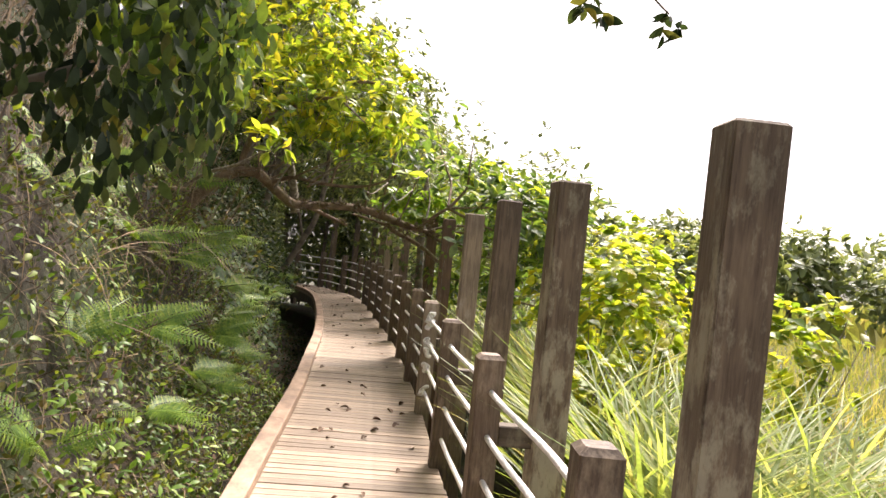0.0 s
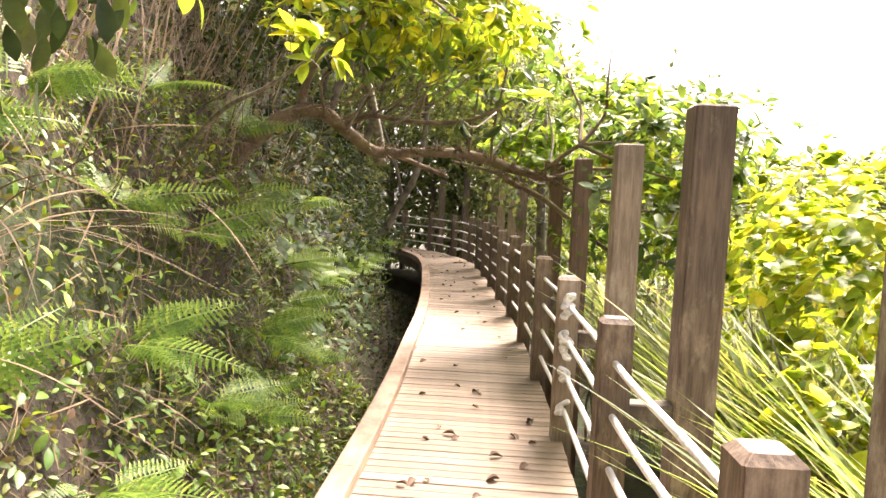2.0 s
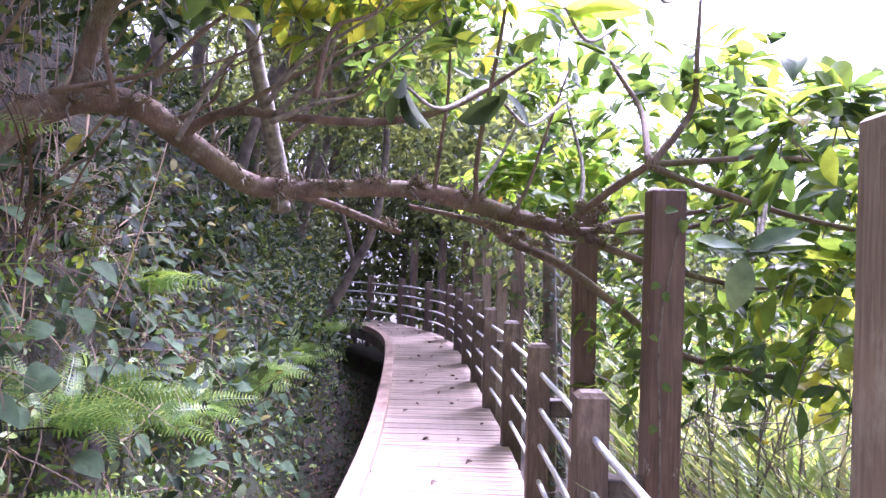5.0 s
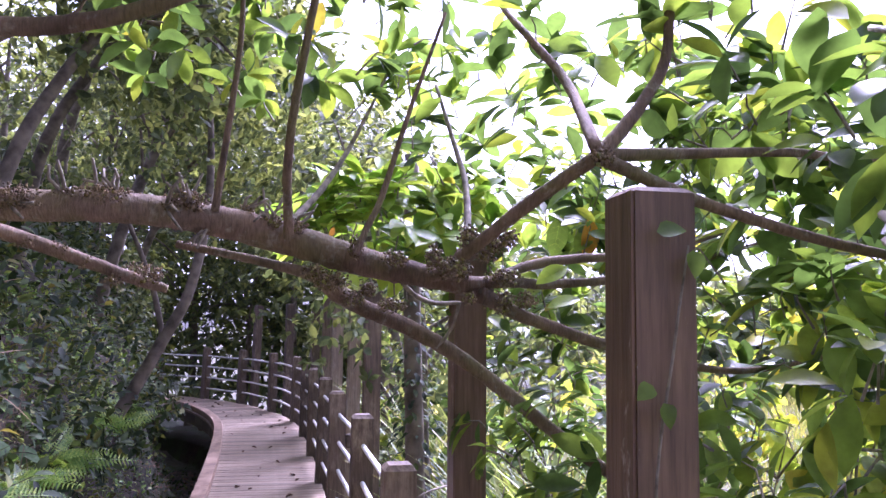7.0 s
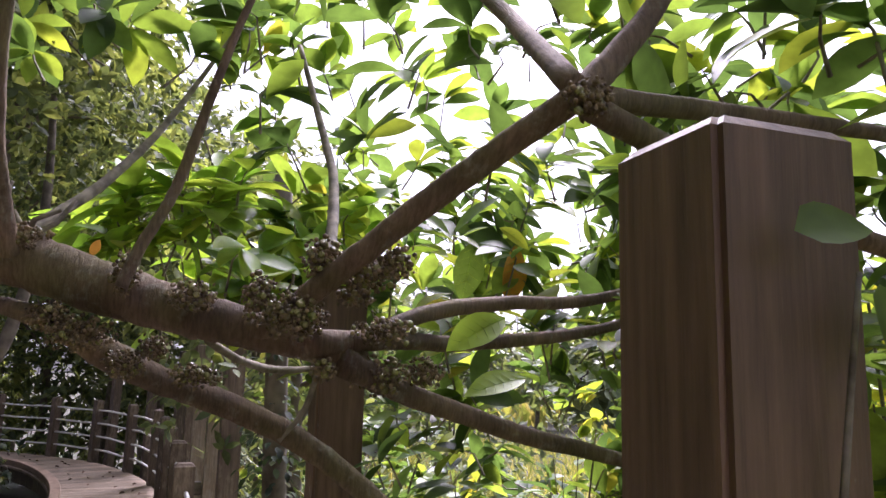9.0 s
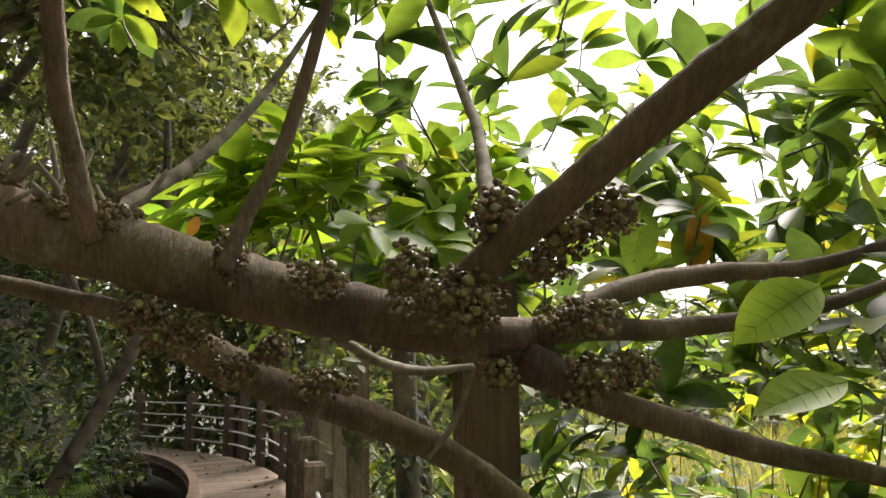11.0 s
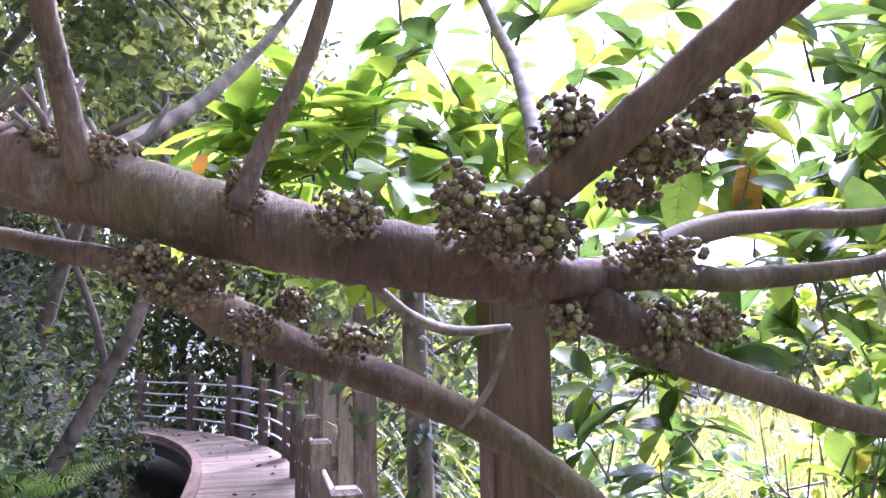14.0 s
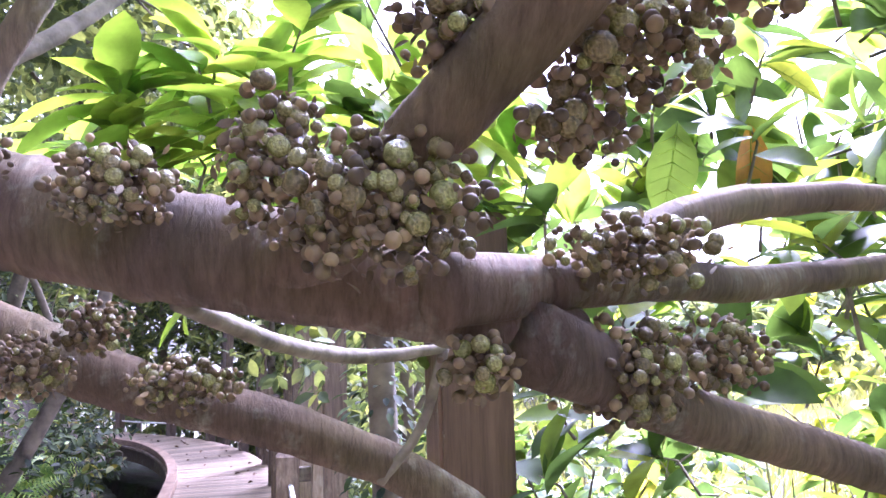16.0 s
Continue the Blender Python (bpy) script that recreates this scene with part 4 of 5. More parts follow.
stuff("bank_herbs", scatter(OVAL, p + out * rng.uniform(0.02, 0.16, (len(p), 1)), out * 0.6 + rng.normal(0, 0.5, (len(p), 3)) + np.array([0, 0, -0.25]), out + np.array([0, 0, 0.5]),
      rng.uniform(0.03, 0.085, len(p))), M_FERN, "drooping broad-leaved herbs on the bank", "herbs")
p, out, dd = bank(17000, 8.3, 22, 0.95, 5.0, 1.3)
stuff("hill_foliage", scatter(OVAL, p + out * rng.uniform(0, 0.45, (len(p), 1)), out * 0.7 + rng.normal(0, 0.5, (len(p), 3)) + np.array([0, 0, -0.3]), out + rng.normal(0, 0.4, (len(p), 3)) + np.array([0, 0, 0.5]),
      rng.uniform(0.05, 0.13, len(p))), M_DARKLEAF, "dense foliage covering the hillside, leaf colour darkened for shade", "foliage")
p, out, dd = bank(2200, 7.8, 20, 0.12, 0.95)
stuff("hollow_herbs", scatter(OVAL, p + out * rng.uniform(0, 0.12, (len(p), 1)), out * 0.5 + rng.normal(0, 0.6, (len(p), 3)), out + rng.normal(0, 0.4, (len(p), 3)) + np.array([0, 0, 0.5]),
      rng.uniform(0.03, 0.09, len(p))), M_DARKLEAF, "sparse herbs in the hollow, leaf colour darkened for shade", "herbs")
p, out, dd = bank(7000, 0, 8.5, 1.5, 4.0)
stuff("hill_foliage", scatter(OVAL, p + out * rng.uniform(0, 0.3, (len(p), 1)), out * 0.7 + rng.normal(0, 0.5, (len(p), 3)) + np.array([0, 0, -0.3]), out + rng.normal(0, 0.4, (len(p), 3)) + np.array([0, 0, 0.5]),
      rng.uniform(0.04, 0.09, len(p))), M_DARKLEAF, "small-leaved foliage on the upper bank", "foliage")
STRAND = leaf_shape(0.013, 0, 0.3, 0.4, 6)
p, out, _ = bank(3000, 1.5, 12, 0.8, 2.0)
way = np.stack([rng.normal(0.25, 0.4, len(p)), rng.normal(-0.1, 0.5, len(p)), rng.normal(-0.35, 0.65, len(p))], -1)
stuff("dead_stems", scatter(STRAND, p + out * rng.uniform(0.02, 0.25, (len(p), 1)), way, out + rng.normal(0, 0.3, (len(p), 3)), rng.uniform(0.2, 0.6, len(p))),
      M_DRY, "tangle of dry brown stems and dead grass", "dry grass")
p, out, _ = bank(9000, 1.0, 13, 0.1, 1.6)
stuff("twig_litter", scatter(leaf_shape(0.03, 0, 0.2, 0.4, 3), p + out * rng.uniform(0.02, 0.12, (len(p), 1)), rng.normal(0, 0.6, (len(p), 3)) + np.array([0.2, 0, -0.4]), out + rng.normal(0, 0.3, (len(p), 3)), rng.uniform(0.06, 0.24, len(p))),
      M_DRY, "fine dead twigs and rootlets on the bank", "twigs")
CANE = leaf_shape(0.012, 0, 0.08, 0.5, 4)
p, out, _ = bank(750, 3.2, 9, 1.15, 2.2)
way = np.stack([rng.normal(0.18, 0.3, len(p)), rng.normal(0, 0.38, len(p)), np.full(len(p), 1.0)], -1)
stuff("dead_canes", scatter(CANE, p, way, out, rng.uniform(0.6, 1.5, len(p))), M_DRY, "upright dead brown canes on the bank", "dry canes")
p, out, _ = bank(3000, 1, 20, 0.02, 0.9)
stuff("leaf_litter", scatter(SMALL, p + out * 0.02, rng.normal(0, 1, (len(p), 3)), out + rng.normal(0, 0.3, (len(p), 3)), rng.uniform(0.03, 0.08, len(p))),
      M_LITTER, "brown fallen leaves on the bank", "leaf litter")


def frond_shape(pairs=19):
    """A fern frond, one long: a stalk with pinnae that shorten to the tip, each cut into small lobes."""
    parts_ = [leaf_shape(0.016, 0, 0.35, 0.3, 6)]
    lobe = leaf_shape(0.6, 0.05, 0.05, 0.4, 3)
    for k in range(pairs):
        s = 0.16 + 0.83 * k / pairs
        ln = 0.27 * min(1.0, 0.55 + 3.0 * k / pairs) * (1.02 - k / pairs) ** 0.75
        base = np.array([0, s, -0.35 * s * s])
        for side in (-1, 1):
            a = unit(np.array([side * 1.0, 0.32, -0.22]))
            parts_.append(scatter(leaf_shape(0.16, 0.06, 0.12, 0.3, 4), base[None], a[None], np.array([[0, 0.2, 1.0]]), ln))
            if k < pairs * 0.7:
                q = base + a * ln * np.array([0.2, 0.36, 0.52, 0.68])[:, None]
                for w in (-1, 1):
                    parts_.append(scatter(lobe, q, np.tile(unit(a * 0.5 + np.array([0, w * 0.9, -0.05])), (4, 1)), np.tile([0, 0.1, 1.0], (4, 1)), ln * np.array([0.17, 0.16, 0.13, 0.10])))
    return merge(parts_)


FROND_MESH = mesh_from("frond", *frond_shape(), M_FERN)


def fern(at, fronds, size, lean):
    ob = thing("fern", "bright green fern with arching fronds on the bank", "fern", at, "ferns on the bank")
    a = rng.uniform(0, 2 * math.pi, fronds)
    way = np.stack([np.cos(a), np.sin(a), rng.uniform(0.2, 0.8, fronds)], -1) + lean
    for w in unit(way):
        right = unit(np.cross(w, np.array([0.6, -0.4, 0.7])))
        top = np.cross(right, w)
        m = Matrix(((right[0], w[0], top[0], 0), (right[1], w[1], top[1], 0), (right[2], w[2], top[2], 0), (0, 0, 0, 1)))
        put("frond", FROND_MESH, ob, m=m @ Matrix.Scale(size * rng.uniform(0.7, 1.15), 4))


for y, d, n, size in ((2.2, 0.9, 5, 0.35), (2.9, 0.6, 5, 0.3), (3.0, 1.1, 5, 0.4), (3.9, 0.55, 4, 0.3), (4.4, 1.2, 5, 0.4), (5.5, 1.15, 5, 0.45), (5.9, 0.6, 5, 0.35), (6.4, 0.65, 5, 0.35), (6.9, 0.75, 6, 0.4), (7.2, 0.65, 5, 0.35), (8.1, 0.85, 6, 0.42), (8.5, 0.8, 6, 0.42), (9.0, 0.95, 6, 0.42), (9.8, 0.8, 6, 0.42), (10.4, 0.85, 6, 0.42), (11.2, 0.8, 6, 0.42), (3.4, 0.75, 5, 0.42), (4.1, 0.95, 5, 0.45), (4.6, 0.7, 5, 0.4), (5.2, 0.95, 6, 0.5), (5.6, 0.7, 5, 0.42), (6.1, 1.05, 6, 0.5), (6.6, 0.8, 6, 0.45), (7.0, 1.1, 5, 0.5),
                     (7.4, 0.85, 6, 0.45), (7.9, 0.7, 5, 0.4), (8.3, 1.0, 6, 0.45), (8.8, 0.7, 6, 0.4), (9.5, 0.9, 6, 0.45), (10.1, 0.7, 5, 0.4), (10.8, 0.95, 6, 0.45), (11.6, 0.75, 6, 0.45),
                     (12.4, 0.9, 6, 0.5), (13.2, 0.7, 6, 0.5), (14.1, 0.75, 6, 0.5), (15.0, 0.65, 6, 0.55), (9.2, 1.25, 5, 0.5), (6.2, 1.35, 5, 0.5), (7.6, 1.35, 5, 0.5), (5.0, 1.3, 5, 0.5)):
    if y < 3.95 and y != 3.4:
        continue
    if 7.8 < y < 16:
        d = max(d, 1.0)
    i = int(np.abs(line_k[:, 1] - y).argmin())
    x = line_k[i, 0] - d
    fern((x + 0.08, y, float(ground_z(np.array([x]), np.array([y]))[0]) + 0.1), n, size * 1.15, np.array([0.7, -0.25, 0.0]))


def shrub(name, label, category, base, centre, radii, n, each, size, material, shape=OVAL, bias=(0.2, 0, 0.4), group="", stems=4, trunk_r=0.012):
    ob = thing(name, label, category, base, group)
    off = Matrix.Translation(-Vector(base))
    p, d = blob_points(n, centre, radii, 0.15)
    ok = clear_of_walk(p)
    p, d = p[ok], d[ok] * 0.7 + np.array(bias) + rng.normal(0, 0.3, (ok.sum(), 3))
    put("foliage", mesh_from("foliage", *rosettes(p, d, each, size, shape), material), ob, m=off)
    for q in p[:: max(1, len(p) // stems)]:
        mid = (np.array(base) * 0.45 + q * 0.55) + rng.normal(0, 0.08, 3)
        stem("stem", [(*base, trunk_r), (*mid, trunk_r * 0.7), (*q, trunk_r * 0.3)], M_TWIG, ob, sides=6).matrix_basis = off
    return ob


for y, d, up, r, n, mat, size in ((2.6, 1.5, 0.5, 0.55, 60, M_DARKLEAF, 0.07), (3.8, 1.6, 0.6, 0.6, 60, M_DARKLEAF, 0.06), (5.0, 1.9, 0.7, 0.6, 60, M_DARKLEAF, 0.06), (6.3, 1.9, 0.6, 0.65, 60, M_DARKLEAF, 0.07),
                                 (7.6, 1.6, 0.4, 0.5, 60, M_DARKLEAF, 0.07), (8.7, 1.4, 0.2, 0.45, 60, M_DARKLEAF, 0.08), (9.6, 1.4, 0.3, 0.5, 60, M_DARKLEAF, 0.09), (10.6, 1.4, 0.2, 0.45, 60, M_DARKLEAF, 0.1),
                                 (11.6, 1.4, 0.4, 0.5, 60, M_DARKLEAF, 0.1), (12.7, 1.0, 0.3, 0.5, 60, M_DARKLEAF, 0.09), (13.8, 1.0, 0.2, 0.5, 60, M_DARKLEAF, 0.1), (15.2, 1.0, 0.3, 0.6, 70, M_DARKLEAF, 0.1),
                                 (16.6, 1.0, 0.3, 0.6, 70, M_DARKLEAF, 0.1), (8.0, 2.4, 0.8, 0.8, 80, M_DARKLEAF, 0.09), (10.0, 2.2, 0.9, 0.8, 80, M_DARKLEAF, 0.09),
                                 (12.0, 2.0, 1.1, 0.9, 90, M_FOREST, 0.09), (14.0, 1.8, 1.3, 0.9, 90, M_FOREST, 0.09)):
    i = int(np.abs(line_k[:, 1] - y).argmin())
    x = line_k[i, 0] - d
    z = float(ground_z(np.array([x]), np.array([y]))[0])
    shrub("shrub", "leafy dark green shrub growing out of the bank", "shrub", (x, y, z), (x + 0.15, y, z + up * 0.7), (r, r, r * 0.8), n, 6, size, mat, group="shrubs on the bank")

# a tree at the start that hangs over the bank, with sawn limbs
over = thing("overhanging_tree", "drooping tree with shade-darkened leaf colour and two sawn-off limbs", "tree", (-1.9, 2.4, 0.9))
off = Matrix.Translation((1.9, -2.4, -0.9))
stem("trunk", [(-1.9, 2.4, 0.6, 0.09), (-1.75, 2.4, 1.4, 0.08), (-1.6, 2.35, 2.2, 0.06), (-1.3, 2.4, 3.0, 0.04)], M_TRUNK, over, sides=10).matrix_basis = off
stem("sawn_limb", [(-1.75, 3.2, 1.75, 0.03), (-1.35, 3.05, 1.9, 0.028), (-1.0, 3.0, 2.03, 0.027)], M_TRUNK, over, "sawn-off limb with a pale end", 9).matrix_basis = off
stem("sawn_end", [(-1.002, 3.0, 2.029, 0.026), (-0.995, 3.0, 2.032, 0.026)], M_CUT, over, "pale orange sawn face", 10, 2).matrix_basis = off
for x, y, z in ((-1.27, 2.2, 1.92), (-1.25, 2.2, 2.02)):
    stem("sawn_limb", [(x - 0.3, y + 0.25, z + 0.02, 0.05), (x - 0.1, y + 0.1, z, 0.045), (x, y, z, 0.04)], M_TRUNK, over, "sawn-off limb", 10).matrix_basis = off
    stem("sawn_end", [(x, y + 0.002, z, 0.037), (x + 0.004, y - 0.006, z, 0.037)], M_CUT, over, "pale orange sawn face", 12, 2).matrix_basis = off
# Drooping leaves use the dark leaf colour in place of shade.
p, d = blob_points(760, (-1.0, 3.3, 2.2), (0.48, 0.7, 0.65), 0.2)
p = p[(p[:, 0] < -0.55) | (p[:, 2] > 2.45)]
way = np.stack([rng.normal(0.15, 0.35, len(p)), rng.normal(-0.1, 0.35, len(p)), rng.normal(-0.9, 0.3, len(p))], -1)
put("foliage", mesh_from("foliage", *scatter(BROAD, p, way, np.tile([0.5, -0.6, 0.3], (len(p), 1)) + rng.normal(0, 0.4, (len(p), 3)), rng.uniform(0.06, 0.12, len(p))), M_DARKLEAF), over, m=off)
p, d = blob_points(300, (-0.9, 4.0, 2.4), (0.42, 0.6, 0.5), 0.2)
way = np.stack([rng.normal(0.15, 0.35, len(p)), rng.normal(-0.1, 0.35, len(p)), rng.normal(-0.8, 0.35, len(p))], -1)
put("foliage", mesh_from("foliage", *scatter(BROAD, p, way, np.tile([0.5, -0.6, 0.3], (len(p), 1)) + rng.normal(0, 0.4, (len(p), 3)), rng.uniform(0.07, 0.14, len(p))), M_FIGLEAF), over, m=off)
p, d = blob_points(60, (-0.85, 3.3, 2.35), (0.3, 0.4, 0.3), 0.2)
put("foliage", mesh_from("foliage", *rosettes(p, d + np.array([0.2, -0.2, -0.5]), 4, 0.11, BROAD), M_FIGLEAF), over, m=off)
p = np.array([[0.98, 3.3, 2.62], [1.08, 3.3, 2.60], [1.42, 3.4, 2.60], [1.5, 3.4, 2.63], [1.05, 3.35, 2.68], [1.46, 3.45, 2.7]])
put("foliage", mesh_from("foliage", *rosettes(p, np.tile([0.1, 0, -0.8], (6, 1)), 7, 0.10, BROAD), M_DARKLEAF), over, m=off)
# Leaf masses above the view, added with the first branch to shade the bank.
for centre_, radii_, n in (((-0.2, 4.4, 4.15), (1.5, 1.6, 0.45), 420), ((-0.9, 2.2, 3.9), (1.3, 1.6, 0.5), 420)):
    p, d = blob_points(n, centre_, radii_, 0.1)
    put("shade_canopy", mesh_from("shade_canopy", *rosettes(p, d + np.array([0, 0, 0.4]), 6, 0.13, OVAL), M_DARKLEAF), over, m=off)
stem("branch", [(-1.3, 2.4, 3.0, 0.05), (-0.9, 2.9, 3.6, 0.04), (-0.3, 4.2, 4.1, 0.025), (0.4, 5.0, 4.2, 0.01)], M_TRUNK, over).matrix_basis = off
stem("branch", [(-1.3, 2.4, 3.0, 0.03), (-0.4, 2.8, 3.3, 0.02), (0.6, 3.2, 3.0, 0.012), (1.05, 3.35, 2.72, 0.006)], M_TRUNK, over).matrix_basis = off
stem("branch", [(0.6, 3.2, 3.0, 0.01), (1.1, 3.4, 2.95, 0.008), (1.46, 3.45, 2.72, 0.005)], M_TRUNK, over).matrix_basis = off

for tx, ty, tz, n in ((-1.15, 7.7, 1.55, 20), (-1.3, 5.6, 1.35, 16), (-1.25, 6.6, 1.3, 14), (-1.35, 4.3, 1.2, 16)):
    tuft = thing("dry_grass_tuft", "tuft of long pale arching dead grass", "grass", (tx, ty, tz), "dry grass tufts")
    way = np.stack([rng.normal(0.55, 0.25, n), rng.normal(-0.15, 0.35, n), rng.normal(0.65, 0.2, n)], -1)
    put("grass_growth", mesh_from("grass_growth", *scatter(leaf_shape(0.012, 0.1, 0.95, 0.3, 10), rng.normal(0, 0.04, (n, 3)), way, np.tile([0.3, 0, 1.0], (n, 1)), rng.uniform(0.4, 0.8, n)), M_DRY), tuft)
ivy = thing("ivy_trunk", "dead trunk wrapped in dark ivy beside the railing", "tree", (1.24, 11.25, -0.85))
ioff = Matrix.Translation((-1.24, -11.25, 0.85))
stem("trunk", [(1.24, 11.25, -0.9, 0.07), (1.23, 11.25, 0.5, 0.062), (1.19, 11.27, 1.6, 0.055), (1.16, 11.25, 2.6, 0.045)], M_TRUNK, ivy, sides=9).matrix_basis = ioff
n = 900
a, h = rng.uniform(0, 2 * math.pi, n), rng.uniform(-0.9, 2.2, n)
out = np.stack([np.cos(a), np.sin(a), rng.normal(-0.4, 0.3, n)], -1)
p = np.stack([1.235 - 0.03 * h + 0.095 * np.cos(a), 11.25 + 0.095 * np.sin(a), h], -1) + rng.normal(0, 0.03, (n, 3))
put("ivy", mesh_from("ivy", *scatter(OVAL, p, out, np.stack([np.cos(a), np.sin(a), np.full(n, 0.8)], -1), rng.uniform(0.04, 0.075, n)), M_DARKLEAF), ivy, m=ioff)
vine = thing("vine", "thin vine with pale leaves climbing a tall post", "vine", (1.13, 7.9, 0.0))
voff = Matrix.Translation((-1.13, -7.9, 0.0))
stem("stem", [(1.10, 7.905, 0.0, 0.004), (1.12, 7.905, 0.7, 0.0035), (1.10, 7.90, 1.2, 0.003), (1.14, 7.90, 1.5, 0.003), (1.17, 7.90, 1.68, 0.002)], M_TWIG, vine, sides=5).matrix_basis = voff
for x, z, wx, wz, size in ((1.10, 1.70, 0.6, 0.15, 0.05), (1.17, 1.67, 0.1, -1, 0.05), (1.09, 1.43, -0.7, -0.4, 0.04), (1.11, 1.40, 0.3, -0.9, 0.045), (1.09, 1.22, -0.5, 0.2, 0.04), (1.11, 1.05, 0.7, -0.3, 0.045), (1.09, 0.9, -0.4, -0.6, 0.04), (1.10, 0.6, 0.4, -0.6, 0.04)):
    put("leaf", mesh_from("leaf", *scatter(HEART, [(x, 7.885, z)], [(wx, -0.35, wz)], [(0.1, -0.8, 0.6)], [size]), M_FIGLEAF), vine, m=voff)
creeper = thing("creeper", "pale broad-leaved creeper on the shaded bank", "creeper", (-1.0, 10.0, 0.2))
p, out, _ = bank(220, 7.6, 12.5, 0.8, 1.35)
p += out * rng.uniform(0.08, 0.24, (len(p), 1))
way, top = out * 0.7 + rng.normal(0, 0.35, (len(p), 3)) + np.array([0, 0, -0.6]), out + np.array([0, -0.3, 0.4])
for k in range(len(p)):
    put("leaf", mesh_from("leaf", *scatter(HEART, p[k:k + 1], way[k:k + 1], top[k:k + 1], rng.uniform(0.08, 0.15)), M_CREEPER), creeper, m=Matrix.Translation((1.0, -10.0, -0.2)))

# bare thicket below the open side of the fig
thicket = thing("thicket", "thicket of thin bare crooked branches beside the railing", "bush", (2.0, 9.2, -0.9))
for k in range(46):
    a = np.array([rng.uniform(1.5, 3.0), rng.uniform(8.2, 11.0), -0.95])
    w = np.array([rng.normal(-0.1, 0.35), rng.normal(-0.1, 0.35), rng.uniform(1.5, 2.4)])
    q = [(*(a + w * u + rng.normal(0, 0.09, 3) * (u > 0)), 0.011 * (1.15 - u)) for u in (0, 0.25, 0.5, 0.75, 1.0)]
    bough = stem("branch", q, M_TWIG, thicket, sides=6)
    bough.matrix_basis = Matrix.Translation((-2.0, -9.2, 0.9))
    path = spline(q, 6)
    side = []
    for j in range(5):
        o = path[rng.integers(6, len(path) - 1), :3]
        v = unit(rng.normal(0, 1, 3) + np.array([0, 0, 0.2])) * rng.uniform(0.2, 0.5)
        side.append(tube(np.array([(*o, 0.005), (*(o + v * 0.5 + rng.normal(0, 0.03, 3)), 0.004), (*(o + v), 0.002)]), 4))
    put("twig_growth", mesh_from("twig_growth", *joined(side), M_TWIG), bough)["kind"] = "stuff"

# ---- right of the walk: cane grass, broad-leaved shrubs, open field ----
BLADE = leaf_shape(0.026, 0.25, 0.72, 0.3, 10)
for k in range(80):
    y = rng.uniform(1.2, 12.5) if k < 66 else rng.uniform(12, 19)
    i = int(np.abs(line_r[:, 1] - y).argmin())
    x = line_r[i, 0] + 1.1 + abs(rng.normal(0, 0.8)) + (0.35 if y < 2.2 else 0.15 if y > 7 else 0)
    z = float(ground_z(np.array([x]), np.array([y]))[0])
    n = 62 if y < 9 else 26
    ob = thing("cane_grass", "tall clump of arching green cane grass", "grass", (x, y, z), "cane grass clumps")
    a = rng.uniform(0, 2 * math.pi, n)
    way = np.stack([0.17 * np.cos(a), 0.17 * np.sin(a), np.ones(n)], -1) + rng.normal(0, 0.08, (n, 3))
    at = np.stack([rng.normal(0, 0.09, n), rng.normal(0, 0.09, n), rng.uniform(0, 0.5, n)], -1)
    up = -np.stack([np.cos(a), np.sin(a), np.zeros(n)], -1) + np.array([0, 0, 0.3])
    put("blades", mesh_from("blades", *scatter(BLADE, at, way, -up * np.array([-1, -1, 1]), rng.uniform(0.9, 1.65, n)), M_GRASS), ob)
for x, y, zc, r, n, mat in ((2.7, 6.9, 1.05, (0.9, 0.9, 0.85), 150, M_YELLOW), (3.9, 6.2, 0.8, (0.8, 0.8, 0.75), 90, M_YELLOW), (3.2, 9.0, 1.2, (1.0, 1.0, 0.9), 130, M_YELLOW), (2.0, 5.6, 0.3, (0.4, 0.5, 0.6), 50, M_YELLOW),
                          (4.6, 11.5, 1.2, (1.4, 1.4, 1.1), 150, M_YELLOW), (2.6, 12.5, 0.4, (0.9, 1.2, 0.9), 110, M_FIGLEAF), (2.2, 15.0, 0.6, (0.8, 1.2, 1.2), 110, M_FIGLEAF), (3.6, 4.0, -0.2, (0.7, 0.7, 0.45), 60, M_YELLOW)):
    z = float(ground_z(np.array([x]), np.array([y]))[0])
    shrub("broadleaf_shrub", "yellow-green shrub with large soft heart-shaped leaves", "shrub", (x, y, z), (x, y, zc), r, int(n * 1.6), 6, 0.115, mat, HEART, (0, 0, 0.8), "shrubs beside the field", 9, 0.014)
n = 20000
x, y = 3 + 27 * rng.uniform(0, 1, n) ** 1.7, rng.uniform(-2, 45, n)
z = ground_z(x, y)
stuff("field_grass", scatter(leaf_shape(0.03, 0.2, 0.4, 0.35, 4), np.stack([x, y, z], -1), np.stack([rng.normal(0, 0.3, n), rng.normal(0, 0.3, n), np.ones(n)], -1),
      rng.normal(0, 1, (n, 3)) + np.array([0, 0, 0.1]), rng.uniform(0.6, 1.3, n)), M_FIELD, "sunlit yellow-green grass of an overgrown field", "grass")
n = 6000
x, y = 30 + 120 * rng.uniform(0, 1, n) ** 1.3, rng.uniform(-10, 200, n)
stuff("far_field", scatter(leaf_shape(0.5, 0.2, 0.4, 0.35, 3), np.stack([x, y, ground_z(x, y)], -1), np.stack([rng.normal(0, 0.4, n), rng.normal(0, 0.4, n), np.ones(n)], -1),
      rng.normal(0, 1, (n, 3)), rng.uniform(1.0, 2.2, n)), M_FIELD, "pale field growth in the distance", "grass")


